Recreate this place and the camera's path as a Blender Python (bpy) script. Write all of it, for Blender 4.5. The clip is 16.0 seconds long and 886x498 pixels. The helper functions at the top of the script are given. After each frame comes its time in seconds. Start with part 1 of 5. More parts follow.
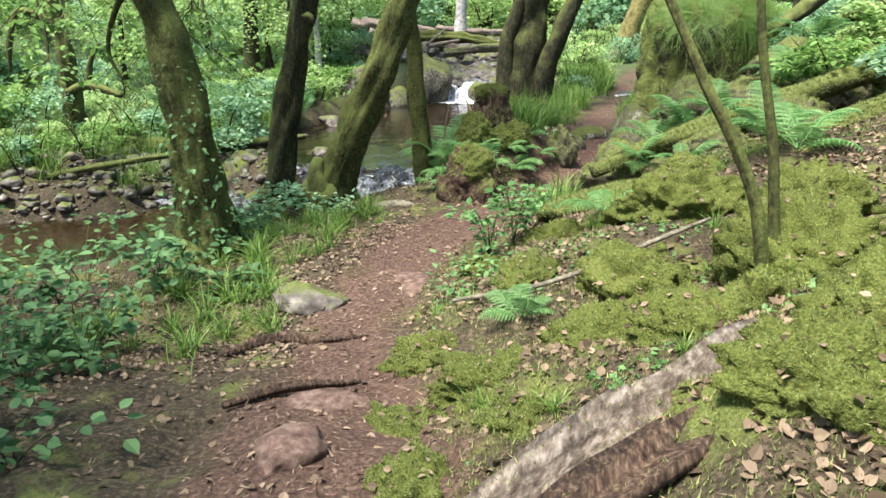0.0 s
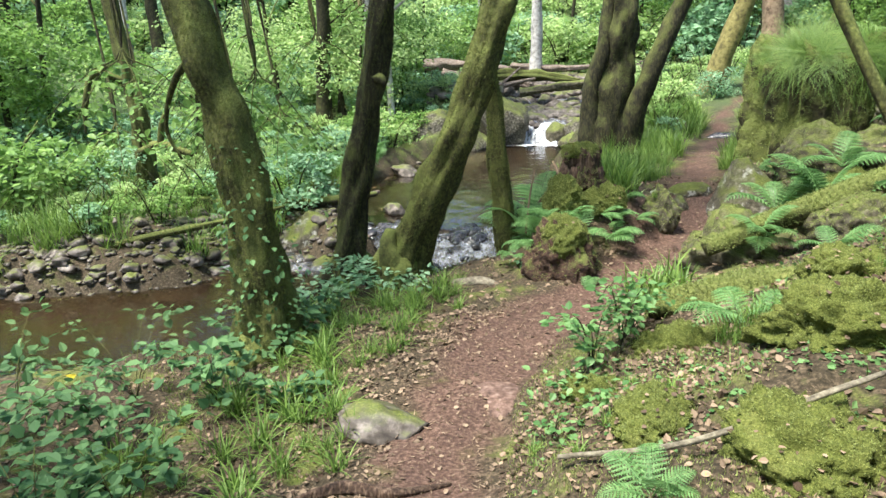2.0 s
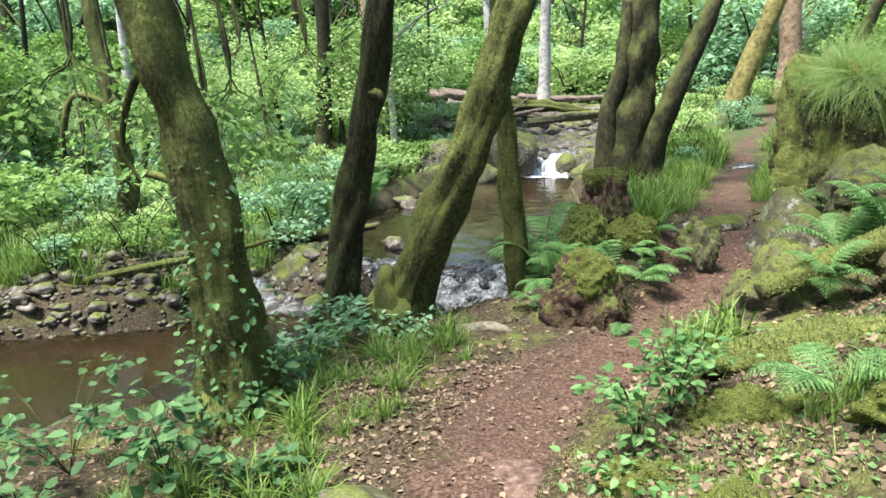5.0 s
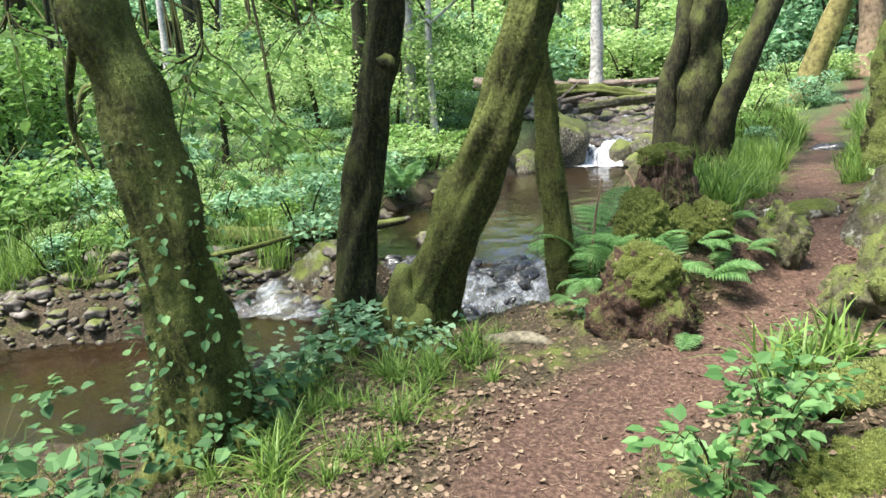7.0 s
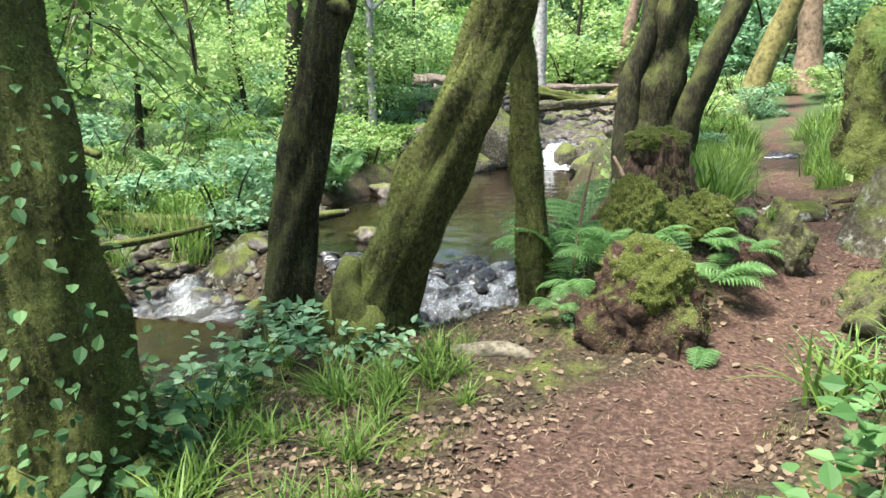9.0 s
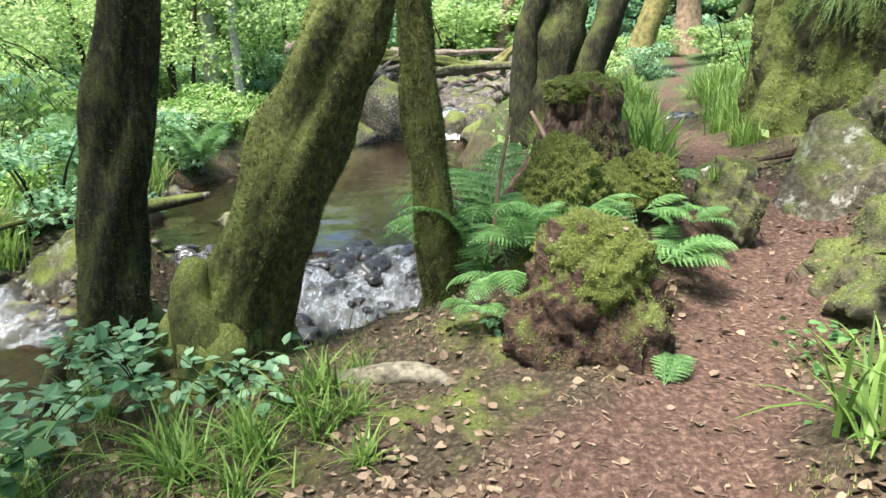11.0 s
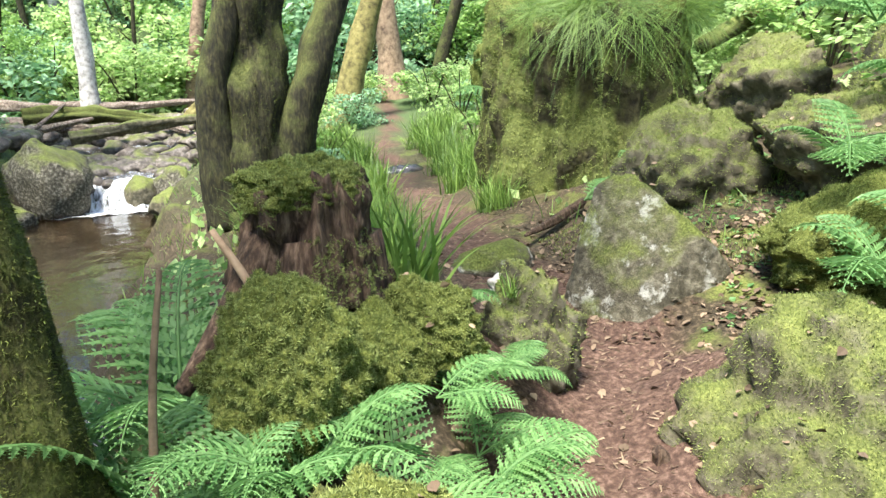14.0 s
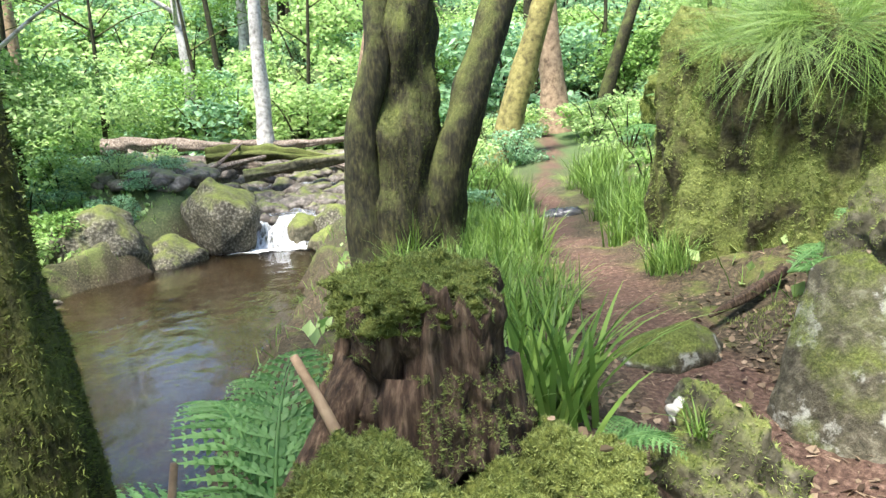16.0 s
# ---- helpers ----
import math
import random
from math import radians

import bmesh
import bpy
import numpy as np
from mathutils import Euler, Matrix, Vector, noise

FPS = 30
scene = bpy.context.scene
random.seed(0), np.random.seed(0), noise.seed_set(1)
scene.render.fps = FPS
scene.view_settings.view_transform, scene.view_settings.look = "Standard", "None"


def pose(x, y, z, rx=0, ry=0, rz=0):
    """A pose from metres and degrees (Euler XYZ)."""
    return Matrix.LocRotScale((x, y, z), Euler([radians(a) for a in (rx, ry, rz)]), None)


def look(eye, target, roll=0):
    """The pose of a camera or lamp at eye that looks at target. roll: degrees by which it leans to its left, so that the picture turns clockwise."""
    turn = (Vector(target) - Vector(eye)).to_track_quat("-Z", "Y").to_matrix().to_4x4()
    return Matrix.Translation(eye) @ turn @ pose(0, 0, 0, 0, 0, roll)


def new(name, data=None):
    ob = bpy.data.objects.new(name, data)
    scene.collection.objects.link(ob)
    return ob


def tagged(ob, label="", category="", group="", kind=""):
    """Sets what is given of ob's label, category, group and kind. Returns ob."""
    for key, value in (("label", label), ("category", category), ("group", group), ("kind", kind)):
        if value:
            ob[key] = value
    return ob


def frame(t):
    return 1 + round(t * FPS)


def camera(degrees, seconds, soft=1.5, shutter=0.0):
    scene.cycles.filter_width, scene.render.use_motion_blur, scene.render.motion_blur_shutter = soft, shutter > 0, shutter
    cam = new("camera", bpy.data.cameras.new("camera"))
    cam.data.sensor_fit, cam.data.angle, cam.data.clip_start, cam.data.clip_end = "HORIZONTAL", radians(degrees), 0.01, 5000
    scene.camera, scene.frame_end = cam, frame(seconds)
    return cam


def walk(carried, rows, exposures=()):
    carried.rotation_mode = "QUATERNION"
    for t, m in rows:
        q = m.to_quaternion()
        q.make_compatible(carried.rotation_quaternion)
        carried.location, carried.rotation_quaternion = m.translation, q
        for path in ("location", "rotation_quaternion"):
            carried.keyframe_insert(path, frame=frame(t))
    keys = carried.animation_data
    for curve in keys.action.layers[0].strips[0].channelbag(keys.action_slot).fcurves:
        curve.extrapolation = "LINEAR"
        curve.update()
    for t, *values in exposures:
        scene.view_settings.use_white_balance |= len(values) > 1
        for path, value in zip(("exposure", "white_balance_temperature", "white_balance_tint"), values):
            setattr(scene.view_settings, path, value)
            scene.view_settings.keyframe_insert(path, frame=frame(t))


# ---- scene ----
cam = camera(65.2, 16.0)
PATH = [
    (0, (1.548, -1.139, 2.16), (1.264, 0.723, 1.487), 0.9),
    (0.5, (1.537, -0.968, 2.287), (1.046, 0.841, 1.588), -2.3),
    (1, (1.379, -0.644, 2.343), (0.895, 1.193, 1.718), -3.4),
    (1.5, (1.316, -0.442, 2.437), (0.847, 1.403, 1.823), -2.3),
    (2, (1.253, -0.214, 2.411), (0.762, 1.631, 1.815), -1.4),
    (2.5, (1.107, -0.048, 2.258), (0.686, 1.806, 1.636), -2.7),
    (3, (1.036, 0.097, 2.271), (0.655, 1.967, 1.671), -2.3),
    (3.5, (1.015, 0.187, 2.248), (0.557, 2.031, 1.622), -2.5),
    (4, (0.935, 0.306, 2.244), (0.57, 2.152, 1.567), -2.5),
    (4.5, (0.888, 0.428, 2.234), (0.632, 2.298, 1.574), -1.7),
    (5, (1.011, 0.684, 2.173), (0.503, 2.553, 1.673), -1.2),
    (5.2, (1.043, 0.82, 2.139), (0.438, 2.666, 1.663), -1.0),
    (7.3, (0.925, 1.785, 1.876), (0.267, 3.605, 1.371), -3.1),
    (7.5, (0.902, 1.804, 1.874), (0.237, 3.623, 1.375), -2.5),
    (8, (0.841, 1.9, 1.816), (0.191, 3.722, 1.311), -1.2),
    (8.5, (0.662, 2.176, 1.613), (0.103, 4.032, 1.12), 0.2),
    (8.7, (0.571, 2.315, 1.588), (0.057, 4.186, 1.104), 0.3),
    (10.8, (0.209, 3.414, 1.342), (0.04, 5.328, 0.785), -0.3),
    (11, (0.253, 3.555, 1.351), (0.118, 5.471, 0.794), -0.5),
    (11.5, (0.341, 3.961, 1.349), (0.367, 5.891, 0.827), -1.3),
    (12, (0.386, 4.371, 1.4), (0.701, 6.284, 0.908), -1.1),
    (12.5, (0.43, 4.619, 1.414), (0.876, 6.516, 0.964), -0.2),
    (13, (0.392, 4.845, 1.42), (0.922, 6.727, 0.998), -0.8),
    (13.5, (0.356, 5.083, 1.431), (0.992, 6.929, 0.995), -1.9),
    (14, (0.461, 5.353, 1.413), (1.101, 7.192, 0.958), -1.9),
    (14.5, (0.595, 5.622, 1.438), (1.141, 7.487, 0.965), -1.4),
    (15, (0.674, 5.852, 1.471), (1.099, 7.747, 0.995), -2.0),
    (15.5, (0.682, 5.951, 1.505), (1.005, 7.878, 1.079), -2.6),
    (16, (0.685, 5.992, 1.526), (0.886, 7.95, 1.169), -3.0),
]
walk(cam, [(t, look(eye, target, roll)) for t, eye, target, roll in PATH], [(0, 1.45), (5, 1.52), (11, 1.68), (16, 1.86)])

# ---- sky, sun ----
world = bpy.data.worlds.new("world")
scene.world = world
world.use_nodes = True
wn = world.node_tree.nodes
sky = wn.new("ShaderNodeTexSky")
sky.sky_type, sky.sun_disc = "NISHITA", False
sky.sun_elevation, sky.sun_rotation = radians(66), radians(222)
wn["Background"].inputs[1].default_value = 0.13
world.node_tree.links.new(sky.outputs[0], wn["Background"].inputs[0])
sun = new("sun", bpy.data.lights.new("sun", "SUN"))
sun.data.energy, sun.data.angle, sun.data.color = 4.4, radians(16), (1.0, 0.97, 0.90)
sun.matrix_world = look((0, 0, 30), (9, 10, 0))

# ---- materials ----
def links(m, a, b):
    m.node_tree.links.new(a, b)

def noise_tex(m, scale, detail=5, rough=0.6, stretch=None):
    n = m.node_tree.nodes
    tex = n.new("ShaderNodeTexNoise")
    tex.inputs["Scale"].default_value, tex.inputs["Detail"].default_value, tex.inputs["Roughness"].default_value = scale, detail, rough
    geo = n.new("ShaderNodeNewGeometry")
    if stretch:
        mp = n.new("ShaderNodeMapping")
        mp.inputs["Scale"].default_value = stretch
        links(m, geo.outputs["Position"], mp.inputs[0])
        links(m, mp.outputs[0], tex.inputs[0])
    else:
        links(m, geo.outputs["Position"], tex.inputs[0])
    return tex.outputs[0]

def ramp(m, value, stops):
    r = m.node_tree.nodes.new("ShaderNodeValToRGB")
    e = r.color_ramp.elements
    while len(e) < len(stops):
        e.new(0.5)
    for el, (p, c) in zip(e, stops):
        el.position, el.color = p, (*c, 1)
    links(m, value, r.inputs[0])
    return r.outputs[0]

def mix(m, fac, a, b, mode="MIX"):
    x = m.node_tree.nodes.new("ShaderNodeMixRGB")
    x.blend_type = mode
    for s, v in zip(x.inputs, (fac, a, b)):
        if isinstance(v, (int, float)):
            s.default_value = v
        elif isinstance(v, tuple):
            s.default_value = (*v, 1)
        else:
            links(m, v, s)
    return x.outputs[0]

def base(name, rough=0.85, spec=0.3):
    m = bpy.data.materials.new(name)
    m.use_nodes = True
    b = m.node_tree.nodes["Principled BSDF"]
    b.inputs["Roughness"].default_value = rough
    b.inputs["Specular IOR Level"].default_value = spec
    return m, b

def bump(m, b, value, strength, dist):
    n = m.node_tree.nodes.new("ShaderNodeBump")
    n.inputs["Strength"].default_value, n.inputs["Distance"].default_value = strength, dist
    links(m, value, n.inputs["Height"])
    links(m, n.outputs[0], b.inputs["Normal"])

def up_mask(m, noise_scale, lo, hi):
    """Growth on upward faces, broken by noise."""
    n = m.node_tree.nodes
    geo = n.new("ShaderNodeNewGeometry")
    sep = n.new("ShaderNodeSeparateXYZ")
    links(m, geo.outputs["Normal"], sep.inputs[0])
    add = n.new("ShaderNodeMath")
    add.operation = "MULTIPLY_ADD"
    links(m, noise_tex(m, noise_scale), add.inputs[0])
    add.inputs[1].default_value = 1.6
    links(m, sep.outputs[2], add.inputs[2])
    mr = n.new("ShaderNodeMapRange")
    mr.inputs[1].default_value, mr.inputs[2].default_value = lo, hi
    links(m, add.outputs[0], mr.inputs[0])
    return mr.outputs[0]

def moss_colour(m):
    return mix(m, 0.5, ramp(m, noise_tex(m, 90, 3), [(0.3, (0.022, 0.03, 0.008)), (0.5, (0.11, 0.13, 0.03)), (0.72, (0.30, 0.32, 0.09))]),
               ramp(m, noise_tex(m, 5, 4), [(0.3, (0.04, 0.045, 0.012)), (0.55, (0.10, 0.12, 0.028)), (0.75, (0.20, 0.20, 0.065))]))

def surface(name, dark, mid, light, scale, rough=0.85, depth=0.01, stretch=None, moss=None, spec=0.3):
    m, b = base(name, rough, spec)
    fine = noise_tex(m, scale, 8, 0.65, stretch)
    broad = noise_tex(m, scale * 0.13, 4, 0.6)
    col = ramp(m, fine, [(0.32, dark), (0.5, mid), (0.7, light)])
    col = mix(m, 0.6, col, ramp(m, broad, [(0.3, (0.45, 0.45, 0.45)), (0.7, (1.25, 1.22, 1.18))]), "MULTIPLY")
    if moss:
        col = mix(m, up_mask(m, *moss), col, moss_colour(m))
    links(m, col, b.inputs["Base Color"])
    bump(m, b, fine, 0.8, depth)
    return m

def leafy(name, dark, light, through_light=0.35, rough=0.5):
    m, b = base(name, rough, 0.35)
    n = m.node_tree.nodes
    geo = n.new("ShaderNodeNewGeometry")
    col = ramp(m, geo.outputs["Random Per Island"], [(0.0, dark), (1.0, light)])
    col = mix(m, 0.35, col, ramp(m, noise_tex(m, 1.3, 3), [(0.3, (0.5, 0.55, 0.45)), (0.7, (1.4, 1.35, 1.2))]), "MULTIPLY")
    links(m, col, b.inputs["Base Color"])
    tr = n.new("ShaderNodeBsdfTranslucent")
    links(m, col, tr.inputs[0])
    ms = n.new("ShaderNodeMixShader")
    ms.inputs[0].default_value = through_light
    links(m, b.outputs[0], ms.inputs[1])
    links(m, tr.outputs[0], ms.inputs[2])
    links(m, ms.outputs[0], n["Material Output"].inputs[0])
    return m

BARK = surface("mossy_bark", (0.010, 0.010, 0.004), (0.048, 0.048, 0.014), (0.13, 0.135, 0.035), 42, depth=0.02, stretch=(1, 1, 0.6), moss=(6, 0.68, 1.3))
BARK_DARK = surface("dark_bark", (0.007, 0.006, 0.004), (0.026, 0.024, 0.011), (0.085, 0.08, 0.03), 40, depth=0.03, stretch=(1, 1, 0.3), moss=(4, 0.9, 1.5))
BARK_PALE = surface("pale_bark", (0.15, 0.14, 0.13), (0.42, 0.40, 0.38), (0.62, 0.6, 0.57), 9, depth=0.01)
BARK_TAN = surface("tan_bark", (0.09, 0.06, 0.04), (0.26, 0.18, 0.12), (0.38, 0.28, 0.19), 9, depth=0.01)
BARK_YELLOW = surface("yellow_mossy_bark", (0.06, 0.05, 0.02), (0.19, 0.165, 0.055), (0.32, 0.28, 0.11), 9, depth=0.01)
ROTTEN = surface("rotten_wood", (0.012, 0.007, 0.005), (0.075, 0.045, 0.03), (0.24, 0.165, 0.115), 48, depth=0.04, stretch=(1, 1, 0.12))
DEADWOOD = surface("weathered_wood", (0.035, 0.026, 0.02), (0.15, 0.115, 0.09), (0.38, 0.33, 0.28), 30, depth=0.02, stretch=(1, 0.3, 1))
ROOTWOOD = surface("bare_root", (0.05, 0.042, 0.03), (0.16, 0.14, 0.10), (0.29, 0.26, 0.19), 26, depth=0.01)
ROCK = surface("grey_rock", (0.022, 0.020, 0.014), (0.075, 0.068, 0.048), (0.30, 0.28, 0.23), 24, depth=0.03, moss=(6, 1.2, 1.7))
ROCK_MOSS = surface("mossy_rock", (0.03, 0.028, 0.018), (0.09, 0.08, 0.05), (0.2, 0.18, 0.13), 14, depth=0.02, moss=(6, 1.1, 1.7))
WET = surface("wet_rock", (0.012, 0.011, 0.011), (0.04, 0.038, 0.037), (0.12, 0.11, 0.11), 14, rough=0.22, depth=0.012, spec=0.6)
PATHSTONE = surface("trodden_stone", (0.05, 0.03, 0.022), (0.14, 0.085, 0.065), (0.27, 0.19, 0.155), 20, depth=0.01)
LICHEN, _b = base("lichened_boulder", 0.9, 0.2)
_f = noise_tex(LICHEN, 22, 8, 0.7)
_c = mix(LICHEN, 0.7, ramp(LICHEN, _f, [(0.3, (0.03, 0.028, 0.02)), (0.5, (0.10, 0.09, 0.065)), (0.7, (0.24, 0.22, 0.17))]),
         ramp(LICHEN, noise_tex(LICHEN, 2.4, 4), [(0.35, (0.45, 0.42, 0.36)), (0.65, (1.3, 1.28, 1.2))]), "MULTIPLY")
_c = mix(LICHEN, ramp(LICHEN, noise_tex(LICHEN, 6.5, 7, 0.7), [(0.55, (0, 0, 0)), (0.62, (0.9, 0.9, 0.9))]), _c, (0.40, 0.39, 0.34))
links(LICHEN, mix(LICHEN, up_mask(LICHEN, 3.5, 1.25, 1.6), _c, moss_colour(LICHEN)), _b.inputs["Base Color"])
bump(LICHEN, _b, _f, 0.9, 0.03)
BARK_MOSSY = surface("moss_wrapped_bark", (0.012, 0.01, 0.006), (0.05, 0.045, 0.02), (0.11, 0.10, 0.04), 16, depth=0.05, moss=(3.2, 0.66, 1.0))
PEBBLE = surface("stream_stone", (0.03, 0.024, 0.02), (0.10, 0.084, 0.07), (0.30, 0.26, 0.23), 9, rough=0.6, depth=0.008, moss=(3, 1.5, 1.9))
SOIL = surface("red_soil", (0.014, 0.008, 0.006), (0.065, 0.037, 0.024), (0.17, 0.105, 0.07), 34, depth=0.05, moss=(4, 1.35, 1.7))
MOSS, _b = base("moss_bed", 0.95, 0.1)
links(MOSS, moss_colour(MOSS), _b.inputs["Base Color"])
bump(MOSS, _b, noise_tex(MOSS, 70, 4), 1.0, 0.02)
MOSS_FUZZ = leafy("moss_strands", (0.09, 0.12, 0.032), (0.38, 0.43, 0.15), 0.35, 0.9)
TRUNK_FUZZ = leafy("trunk_moss", (0.03, 0.038, 0.009), (0.17, 0.20, 0.05), 0.25, 0.9)
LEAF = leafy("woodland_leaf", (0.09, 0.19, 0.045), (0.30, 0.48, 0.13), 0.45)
# Paler copy of the woodland leaf; sunlight on far foliage is in its colour.
LEAF_SUNLIT = leafy("sunlit_leaf", (0.20, 0.35, 0.10), (0.56, 0.70, 0.32), 0.5)
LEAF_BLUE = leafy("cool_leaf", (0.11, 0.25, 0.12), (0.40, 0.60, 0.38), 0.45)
# Darker leaf copy with foreground shade put into its colour, for brambles and ivy.
LEAF_SHADE = leafy("shaded_leaf", (0.035, 0.10, 0.035), (0.15, 0.28, 0.11), 0.35, 0.68)
FERN = leafy("fern_frond", (0.07, 0.18, 0.05), (0.24, 0.42, 0.16), 0.45)
GRASS = leafy("grass_blade", (0.06, 0.13, 0.022), (0.25, 0.38, 0.09), 0.4)
LITTER = leafy("dry_leaf", (0.05, 0.03, 0.018), (0.32, 0.23, 0.16), 0.1, 0.8)
YELLOW = leafy("yellow_leaf", (0.5, 0.4, 0.03), (0.6, 0.5, 0.05), 0.3)

GROUND, _b = base("forest_floor", 0.9, 0.25)
_f, _g = noise_tex(GROUND, 38, 8, 0.7), noise_tex(GROUND, 4, 5)
_n = GROUND.node_tree.nodes
_dirt = mix(GROUND, 0.6, ramp(GROUND, _f, [(0.3, (0.03, 0.017, 0.012)), (0.5, (0.095, 0.056, 0.041)), (0.72, (0.25, 0.165, 0.125))]),
            ramp(GROUND, _g, [(0.3, (0.6, 0.56, 0.55)), (0.7, (1.2, 1.15, 1.1))]), "MULTIPLY")
_floor = mix(GROUND, ramp(GROUND, noise_tex(GROUND, 2.6, 6), [(0.52, (0, 0, 0)), (0.64, (1, 1, 1))]),
             ramp(GROUND, _f, [(0.3, (0.012, 0.010, 0.006)), (0.5, (0.05, 0.038, 0.022)), (0.7, (0.17, 0.125, 0.08))]), moss_colour(GROUND))
_bed = ramp(GROUND, _f, [(0.3, (0.012, 0.010, 0.006)), (0.5, (0.045, 0.034, 0.02)), (0.7, (0.13, 0.10, 0.07))])
_a3 = _n.new("ShaderNodeAttribute")
_a3.attribute_name = "verdant"
_floor = mix(GROUND, _a3.outputs["Fac"], _floor, ramp(GROUND, _f, [(0.3, (0.015, 0.028, 0.010)), (0.5, (0.055, 0.09, 0.03)), (0.7, (0.14, 0.19, 0.075))]))
_a1, _a2 = _n.new("ShaderNodeAttribute"), _n.new("ShaderNodeAttribute")
_a1.attribute_name, _a2.attribute_name = "trodden", "streambed"
links(GROUND, mix(GROUND, _a2.outputs["Fac"], mix(GROUND, _a1.outputs["Fac"], _floor, _dirt), _bed), _b.inputs["Base Color"])
bump(GROUND, _b, _f, 0.8, 0.02)

WATER, _b = base("stream_water", 0.04, 0.5)
_b.inputs["IOR"].default_value = 1.33
_b.inputs["Transmission Weight"].default_value = 1.0
_b.inputs["Base Color"].default_value = (0.80, 0.66, 0.46, 1)
bump(WATER, _b, noise_tex(WATER, 7, 3, 0.5, (1, 0.6, 1)), 0.35, 0.03)

def foam_water(name, lo, hi, scale, stretch, patchy=0.0):
    m, b = base(name, 0.08, 0.5)
    n = m.node_tree.nodes
    tex = noise_tex(m, scale, 8, 0.72, stretch)
    if patchy:
        tex = mix(m, patchy, tex, noise_tex(m, 2.6, 3, 0.5))
    b.inputs["IOR"].default_value = 1.33
    b.inputs["Transmission Weight"].default_value = 1.0
    b.inputs["Base Color"].default_value = (0.82, 0.76, 0.66, 1)
    bump(m, b, tex, 0.8, 0.05)
    white = n.new("ShaderNodeBsdfDiffuse")
    white.inputs[0].default_value = (0.78, 0.8, 0.82, 1)
    ms = n.new("ShaderNodeMixShader")
    links(m, ramp(m, tex, [(lo, (0.03, 0.03, 0.03)), (hi, (0.85, 0.85, 0.85))]), ms.inputs[0])
    links(m, b.outputs[0], ms.inputs[1])
    links(m, white.outputs[0], ms.inputs[2])
    links(m, ms.outputs[0], n["Material Output"].inputs[0])
    return m

RAPIDS = foam_water("rapids_water", 0.47, 0.80, 17, (1.2, 0.5, 1), 0.5)
FALLS = foam_water("falling_water", 0.36, 0.56, 14, (1, 0.3, 0.3))

# ---- the lie of the land ----
PATH_Y = [-30, -3, -1, 0, 1, 2, 3, 4, 5, 5.6, 6.4, 7.2, 8, 8.6, 9.4, 11, 12.5, 14.7, 16, 19, 25, 32, 60]
PATH_X = [4, 1.5, 1.3, 1.1, 0.8, 0.5, 0.3, 0.2, 0.42, 0.75, 1.3, 1.72, 1.95, 2.05, 2.15, 2.35, 2.6, 3.05, 3.2, 4.2, 5.6, 7.5, 12]
PATH_Z = [1.2, 0.8, 0.76, 0.68, 0.48, 0.18, 0.0, -0.02, 0.0, 0.02, 0.05, 0.08, 0.13, 0.30, 0.37, 0.36, 0.3, 0.26, 0.5, 0.75, 1.5, 2.8, 9]
STREAM = [(-1.2, 32, 1.5), (-0.9, 24, 0.72), (-0.9, 19.2, -0.12), (-1.0, 17.8, -0.75), (-1.7, 15, -0.8), (-2.0, 12, -0.75), (-1.7, 10.2, -0.65),
          (-1.05, 9.0, -0.72), (-1.1, 7.95, -0.9), (-2.75, 7.2, -0.95), (-3.5, 6.15, -0.92), (-5.2, 5.1, -0.88), (-9.0, 4.6, -0.9), (-30, 2.0, -1.0)]
WIDE = [1.6, 1.5, 1.3, 1.2, 1.5, 1.9, 1.5, 1.0, 0.85, 1.0, 1.35, 1.5, 1.5, 2.0]
MOUNDS = [(0.74, 7.5, 0.52, 0.45, 0.5), (0.85, 7.95, 0.35, 0.5, 0.5), (1.35, 8.1, 0.3, 0.4, 0.5), (0.2, 7.0, 0.12, 0.45, 0.4),
          (-1.35, 6.75, 0.15, 0.8, 0.45), (-1.6, 4.75, 0.12, 0.5, 0.5), (1.25, 12.3, 0.12, 0.9, 0.9), (-3.5, 8.1, -0.75, 0.9, 0.95),
          (2.3, 6.9, 0.32, 0.42, 0.5), (1.3, 2.6, 0.12, 0.5, 0.5), (2.2, 3.3, 0.15, 0.6, 0.5), (-5.5, 8.0, 0.2, 1.2, 0.9), (-4.4, 20.8, 0.75, 1.6, 2.4), (-3.5, 18.7, 0.45, 0.8, 0.8)]

def smooth(a, b, v):
    u = np.clip((v - a) / (b - a), 0, 1)
    return u * u * (3 - 2 * u)

def waves(x, y, s):
    return (np.sin(x * 1.7 * s + 1.3 * np.sin(y * 1.1 * s)) * np.cos(y * 1.9 * s + 0.7) + 0.5 * np.sin(x * 4.1 * s + y * 3.3 * s + 2 * np.sin(x * s)) * np.cos(y * 5.3 * s - x * 2.1 * s)
            + 0.25 * np.sin(x * 11.3 * s - y * 7.7 * s) * np.sin(y * 12.1 * s + x * 3 * s))

def stream_at(x, y):
    best, bed, wide = np.full(np.shape(x), 1e9), np.zeros(np.shape(x)), np.ones(np.shape(x))
    for i in range(len(STREAM) - 1):
        (ax, ay, az), (bx, by, bz) = STREAM[i], STREAM[i + 1]
        dx, dy = bx - ax, by - ay
        u = np.clip(((x - ax) * dx + (y - ay) * dy) / (dx * dx + dy * dy), 0, 1)
        d = np.hypot(x - ax - u * dx, y - ay - u * dy)
        near = d < best
        best, bed, wide = np.where(near, d, best), np.where(near, az + u * (bz - az), bed), np.where(near, WIDE[i] + u * (WIDE[i + 1] - WIDE[i]), wide)
    return best, bed, wide

def path_off(x, y):
    return x - np.interp(y, PATH_Y, PATH_X)

